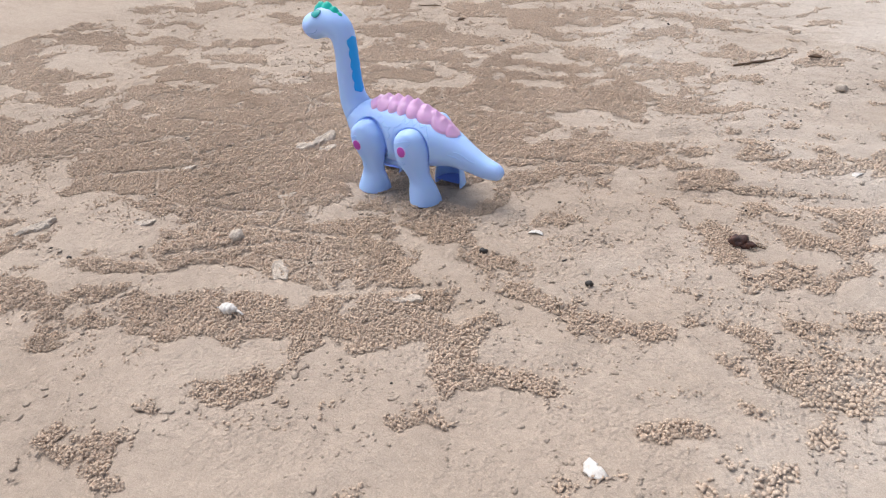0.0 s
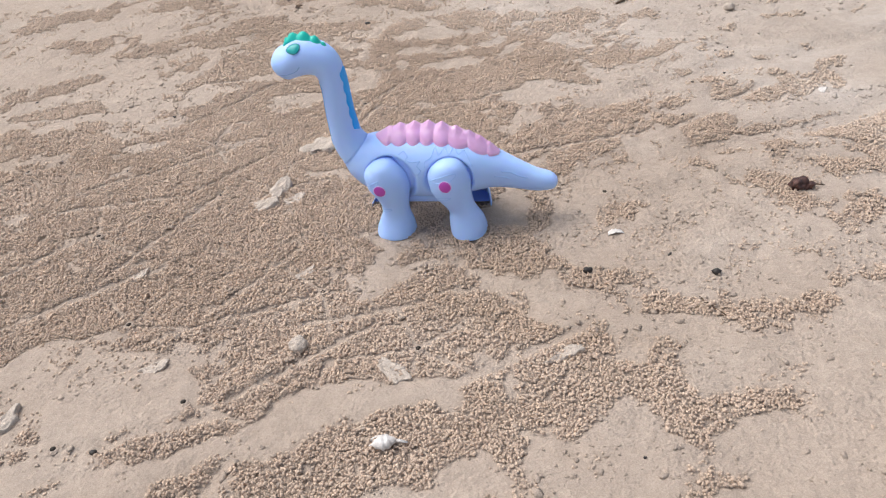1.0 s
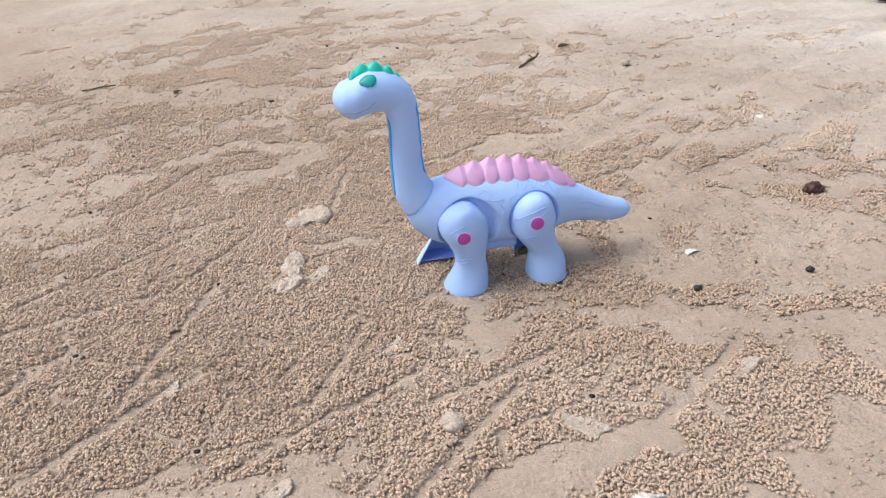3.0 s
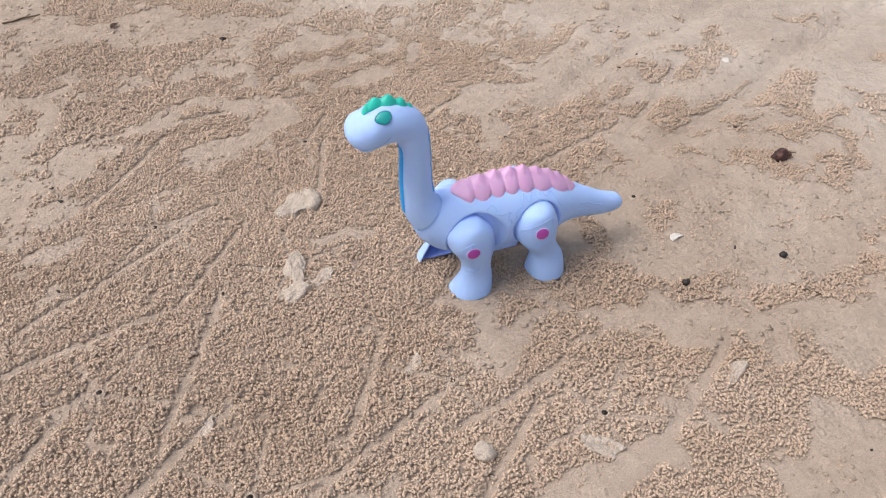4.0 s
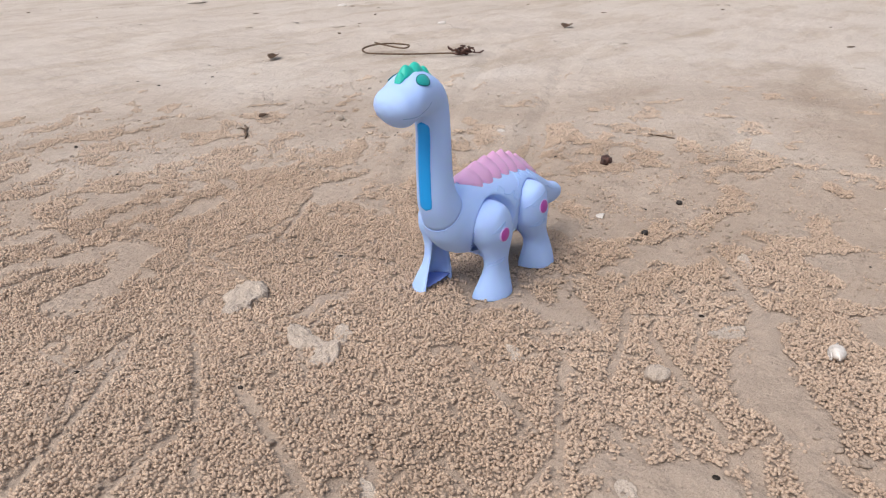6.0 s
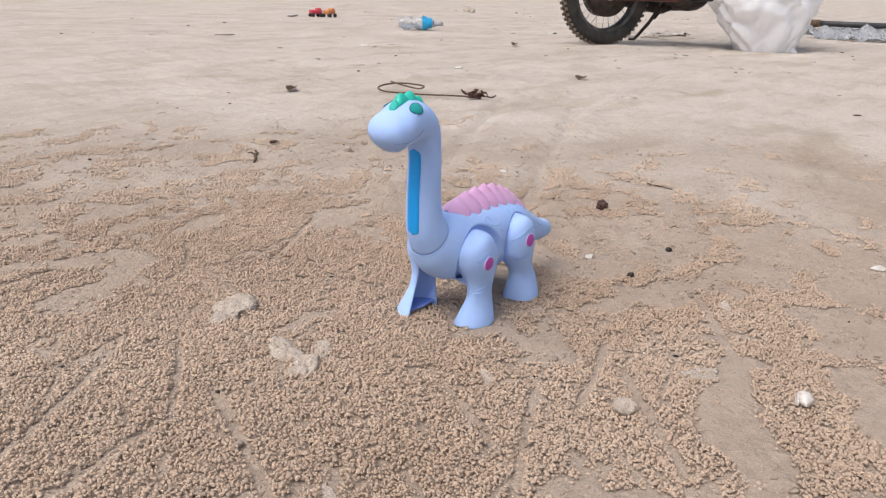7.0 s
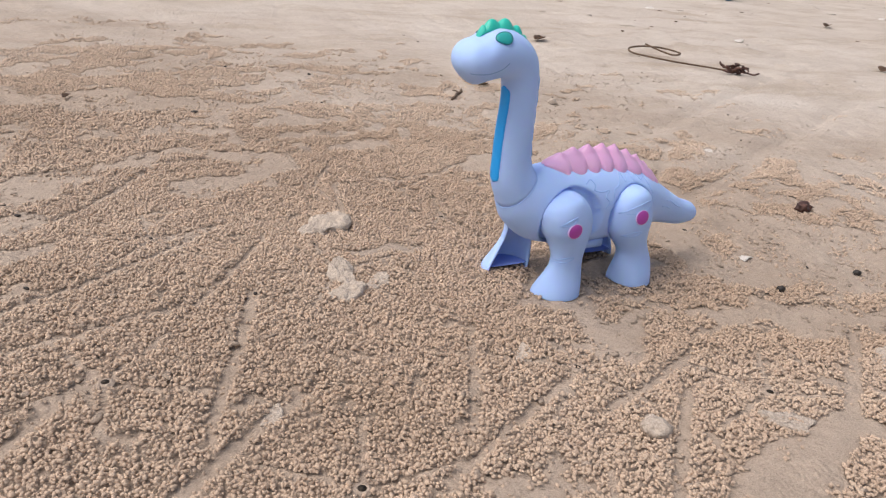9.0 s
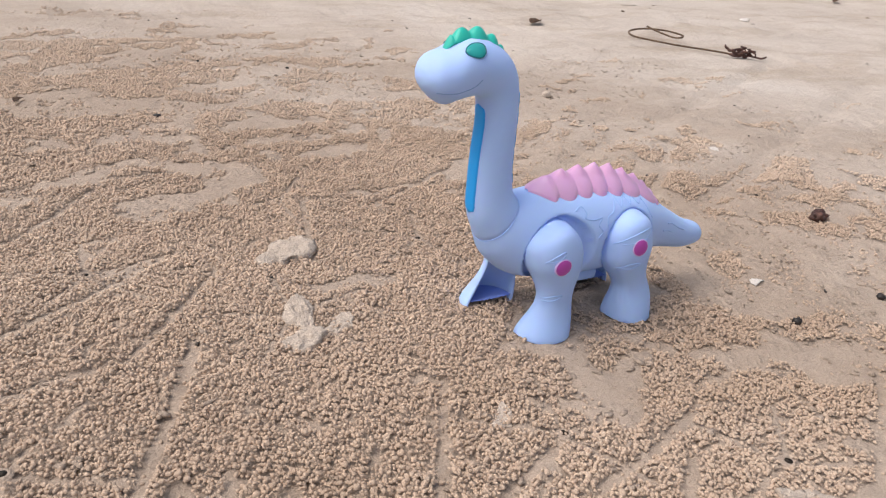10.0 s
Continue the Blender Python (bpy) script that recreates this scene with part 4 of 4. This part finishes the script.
# ---- the motorcycle and what stands by it ----
def motorcycle_wheel(parent, x):
    """A spoked wheel whose axle lies along y, at height of its radius."""
    R = 0.292
    c = (x, 0, R)
    tyre = part("tyre", ring(bmesh.new(), c, 0.255, [(-0.040, -0.028), (-0.010, -0.042), (0.018, -0.040), (0.034, -0.018), (0.036, 0.0), (0.034, 0.018), (0.018, 0.040), (-0.010, 0.042), (-0.040, 0.028)], 64), RUBBER, parent, "dusty black tyre")
    bm = bmesh.new()
    for k in range(56):
        a = 2 * math.pi * k / 56
        for w, off in ((-0.022, 0.0), (0.0, 0.5), (0.022, 0.0)):
            b = a + off * 2 * math.pi / 56
            box(bm, (x + (R - 0.002) * math.cos(b), w, R + (R - 0.002) * math.sin(b)), (0.010, 0.016, 0.016), 0.0, Matrix.Rotation(-b, 4, "Y"))
    part("tread", bm, DUSTY, tyre, "sand-caked tread blocks", smooth=False)
    rim = part("rim", ring(bmesh.new(), c, 0.214, [(-0.012, -0.026), (0.006, -0.030), (0.008, -0.024), (-0.004, -0.010), (-0.004, 0.010), (0.008, 0.024), (0.006, 0.030), (-0.012, 0.026), (-0.014, 0.0)], 48), DARK_STEEL, parent, "dull dark steel rim")
    bm = bmesh.new()
    tube(bm, [(x, -0.055, R), (x, -0.03, R), (x, 0.03, R), (x, 0.055, R)], 0.045, 18)
    part("hub", bm, STEEL, parent)
    # drum made oversize: its dark disc also paints the shade behind the spokes
    part("brake_drum", tube(bmesh.new(), [(x, -0.04, R), (x, 0.0, R), (x, 0.04, R)], 0.135, 24), ENGINE, parent, "grimy dark brake drum, oversize to fill in wheel shade")
    for k in range(28):
        a = 2 * math.pi * k / 28
        b = a + (0.5 if k % 2 else -0.5)
        w = 0.026 if k % 4 < 2 else -0.026
        part("spoke", tube(bmesh.new(), [(x + 0.045 * math.cos(b), w, R + 0.045 * math.sin(b)), (x + 0.208 * math.cos(a), 0, R + 0.208 * math.sin(a))], 0.0017, 4), STEEL, rim)


def build_motorcycle(at, turn):
    t = thing("motorcycle", "dark maroon motorcycle with spoked wheels on its side stand", "motorcycle", at, turn)
    rear = new("rear_wheel")
    front = new("front_wheel")
    for w, x in ((rear, 0.0), (front, 1.22)):
        w.parent = t
        motorcycle_wheel(w, x)
    bm = bmesh.new()
    for y in (-0.075, 0.075):
        tube(bm, [(0.0, y, 0.275), (0.22, y, 0.285), (0.46, y * 0.8, 0.30)], 0.018, 8)
    part("swingarm", bm, ENGINE, t)
    bm = lump(bmesh.new(), (0.60, 0, 0.31), (0.17, 0.13, 0.11), 0.2, 2, 3)
    box(bm, (0.70, 0, 0.35), (0.22, 0.16, 0.13), 0.03)
    for k in range(6):
        box(bm, (0.80 + 0.022 * k, 0, 0.37), (0.010, 0.15, 0.15), 0.004)
    part("engine", bm, ENGINE, t, "grimy dark engine block")
    part("chain_guard", box(bmesh.new(), (0.22, -0.10, 0.315), (0.46, 0.030, 0.13), 0.014), MAROON, t, "dusty maroon chain guard")
    part("exhaust", tube(bmesh.new(), catmull([(0.90, 0.10, 0.36), (0.84, 0.14, 0.24), (0.60, 0.15, 0.21), (0.30, 0.15, 0.24), (-0.10, 0.16, 0.33)], 5), 0.030, 12, [0.6] * 11 + [1.3] * 10), ENGINE, t, "sooty dark exhaust pipe")
    part("side_stand", tube(bmesh.new(), [(0.50, 0.10, 0.24), (0.47, 0.17, 0.12), (0.43, 0.25, 0.012), (0.40, 0.27, 0.010)], 0.011, 8), ENGINE, t, "dark steel side stand")
    part("stand_spring", tube(bmesh.new(), [(0.55, 0.11, 0.25), (0.50, 0.165, 0.14)], 0.008, 8), ENGINE, t)
    for y in (-0.22, 0.22):
        part("foot_peg", tube(bmesh.new(), [(0.55, y * 0.5, 0.27), (0.55, y, 0.275), (0.55, y * 1.2, 0.277)], 0.016, 10), VINYL, t)
    bm = bmesh.new()
    for y in (-0.09, 0.09):
        tube(bm, [(0.10, y, 0.60), (0.45, y, 0.56), (0.62, y * 0.8, 0.36)], 0.016, 8)
        tube(bm, [(0.05, y * 1.2, 0.30), (0.12, y * 1.2, 0.62)], 0.022, 10)
    tube(bm, [(0.45, 0, 0.62), (0.80, 0, 0.70), (1.00, 0, 0.80)], 0.028, 10)
    tube(bm, [(0.98, 0, 0.76), (0.86, 0, 0.40)], 0.022, 10)
    part("frame", bm, ENGINE, t)
    part("fuel_tank", lump(bmesh.new(), (0.72, 0, 0.76), (0.22, 0.12, 0.11), 0.1, 5, 3), MAROON, t, "maroon painted fuel tank")
    part("seat", lump(bmesh.new(), (0.25, 0, 0.72), (0.36, 0.12, 0.06), 0.12, 6, 3), VINYL, t, "black vinyl seat")
    bm = bmesh.new()
    for y in (-0.085, 0.085):
        tube(bm, [(1.22, y, 0.275), (1.02, y, 0.82)], 0.018, 10)
    part("front_fork", bm, STEEL, t)
    part("handlebar", tube(bmesh.new(), catmull([(0.86, -0.34, 0.95), (0.94, -0.22, 0.99), (1.0, 0, 0.90), (0.94, 0.22, 0.99), (0.86, 0.34, 0.95)], 5), 0.013, 8), STEEL, t)
    part("headlamp", lump(bmesh.new(), (1.09, 0, 0.80), (0.06, 0.08, 0.08), 0.0, 1, 3), STEEL, t)
    for x, a0, a1 in ((0.0, 35, 150), (1.22, 40, 165)):
        rows = []
        for k in range(13):
            a = radians(a0 + (a1 - a0) * k / 12)
            rows.append([Vector((x + (0.315 - 0.02 * abs(s)) * math.cos(a), 0.058 * s, 0.285 + (0.315 - 0.02 * abs(s)) * math.sin(a))) for s in (-1, -0.6, 0, 0.6, 1)])
        ob = part("mudguard", skin(bmesh.new(), rows, False, False), MAROON, t)
        ob.modifiers.new("thick", "SOLIDIFY").thickness = 0.003
    return t


def build_sack(at, turn):
    """A full white woven sack, leaning, with long folds that run down to a pulled-out corner."""
    t = thing("white_sack", "full white woven plastic sack slumped on the sand", "sack", at, turn)
    loops = []
    for i in range(40):
        u = i / 39
        swell = math.sin(math.pi * (0.02 + 0.60 * u)) ** 0.85
        a, b = 0.115 + 0.235 * swell, 0.08 + 0.15 * swell
        cx, cz = 0.05 * (1 - u) ** 1.6 - 0.03 * u, 0.70 * u
        loop = []
        for k in range(96):
            w = 2 * math.pi * k / 96
            c, s = math.cos(w), math.sin(w)
            c, s = math.copysign(abs(c) ** 0.8, c), math.copysign(abs(s) ** 0.8, s)
            d = Vector((c, s, 2 * u))
            q = w * 4.5 / math.pi + 2.6 * u + 1.1 * noise.noise(d * 0.9)
            pleat = abs((q % 1.0) * 2 - 1)
            q2 = w * 2.5 / math.pi - 3.4 * u + 1.3 * noise.noise(d * 1.2 + Vector((4, 0, 0)))
            cross = max(0.0, abs((q2 % 1.0) * 2 - 1) - 0.7) / 0.3
            k2 = 1 + 0.15 * (pleat - 0.5) * (1.2 - u) - 0.085 * cross + 0.08 * noise.noise(d * 1.1 + Vector((0, 7, 0))) - 0.055 * max(0.0, 1 - 5 * abs(noise.noise(d * 2.3 + Vector((3, 1, 0))))) - 0.03 * max(0.0, 1 - 4 * abs(noise.noise(d * 5.1))) + 0.012 * noise.noise(d * 5)
            loop.append(Vector((cx + a * c * k2, b * s * k2, max(0.0, cz + 0.03 * noise.noise(d * 1.4)))))
        loops.append(loop)
    part("sack_body", skin(bmesh.new(), loops), SACK, t)
    part("corner", tube(bmesh.new(), [(0.15, -0.02, 0.07), (0.20, -0.05, 0.03), (0.235, -0.07, 0.008)], 0.045, 10, [1.0, 0.6, 0.15]), SACK, t, "pulled-out corner of the sack")
    return t


build_motorcycle((3.51, 1.64, ground_at(3.51, 1.64) - 0.004), -28)
build_sack((4.17, 0.95, ground_at(4.17, 0.95) - 0.02), -52)


def build_sheet(at, turn):
    """A crumpled clear plastic sheet under a black pipe."""
    t = thing("plastic_sheet", "crumpled cloudy plastic sheet lying on the sand", "plastic sheet", at, turn)
    bm = bmesh.new()
    bmesh.ops.create_grid(bm, x_segments=40, y_segments=20, size=0.5)
    for v in bm.verts:
        v.co.y *= 0.5
        v.co.z = 0.02 + 0.10 * math.exp(-(v.co.y / 0.16) ** 2) * (0.5 + abs(noise.noise(v.co * 7))) + 0.03 * noise.noise(v.co * 19)
    ob = part("crumpled_film", bm, CLOUDY, t)
    ob.modifiers.new("thick", "SOLIDIFY").thickness = 0.002
    p = thing("black_pipe", "length of black pipe lying on a plastic sheet", "pipe", (at[0], at[1], at[2] + 0.12), turn)
    part("pipe", tube(bmesh.new(), [(-0.42, 0.02, 0.0), (0.0, 0.0, 0.0), (0.6, -0.02, 0.005)], 0.022, 12), GREY_PIPE, p)
    part("pipe_cap", tube(bmesh.new(), [(-0.46, 0.022, 0), (-0.40, 0.02, 0)], 0.028, 12), TWIG, p)
    return t


build_sheet((6.0, 0.62, ground_at(6.0, 0.62) - 0.01), -60)


def rag(x, y, turn):
    """A small crumpled grey rag lying flat."""
    t = on_sand("rag", "small crumpled grey-brown rag on the sand", "rag", x, y, turn)
    bm = bmesh.new()
    bmesh.ops.create_grid(bm, x_segments=24, y_segments=10, size=0.13)
    for v in bm.verts:
        v.co.y *= 0.4
        v.co.z = 0.012 + 0.045 * abs(noise.noise(v.co * 16)) + 0.01 * noise.noise(v.co * 45)
    ob = part("cloth", bm, SACK_DIRT, t)
    ob.modifiers.new("thick", "SOLIDIFY").thickness = 0.003
    return t


rag(4.75, 1.72, -50)
rag(4.35, 1.78, -70)
crust_slab(6.6, 4.9, 0.22, 40, 0.6, 1.4)
dry_leaf(3.04, 1.94, 0.07, 20)
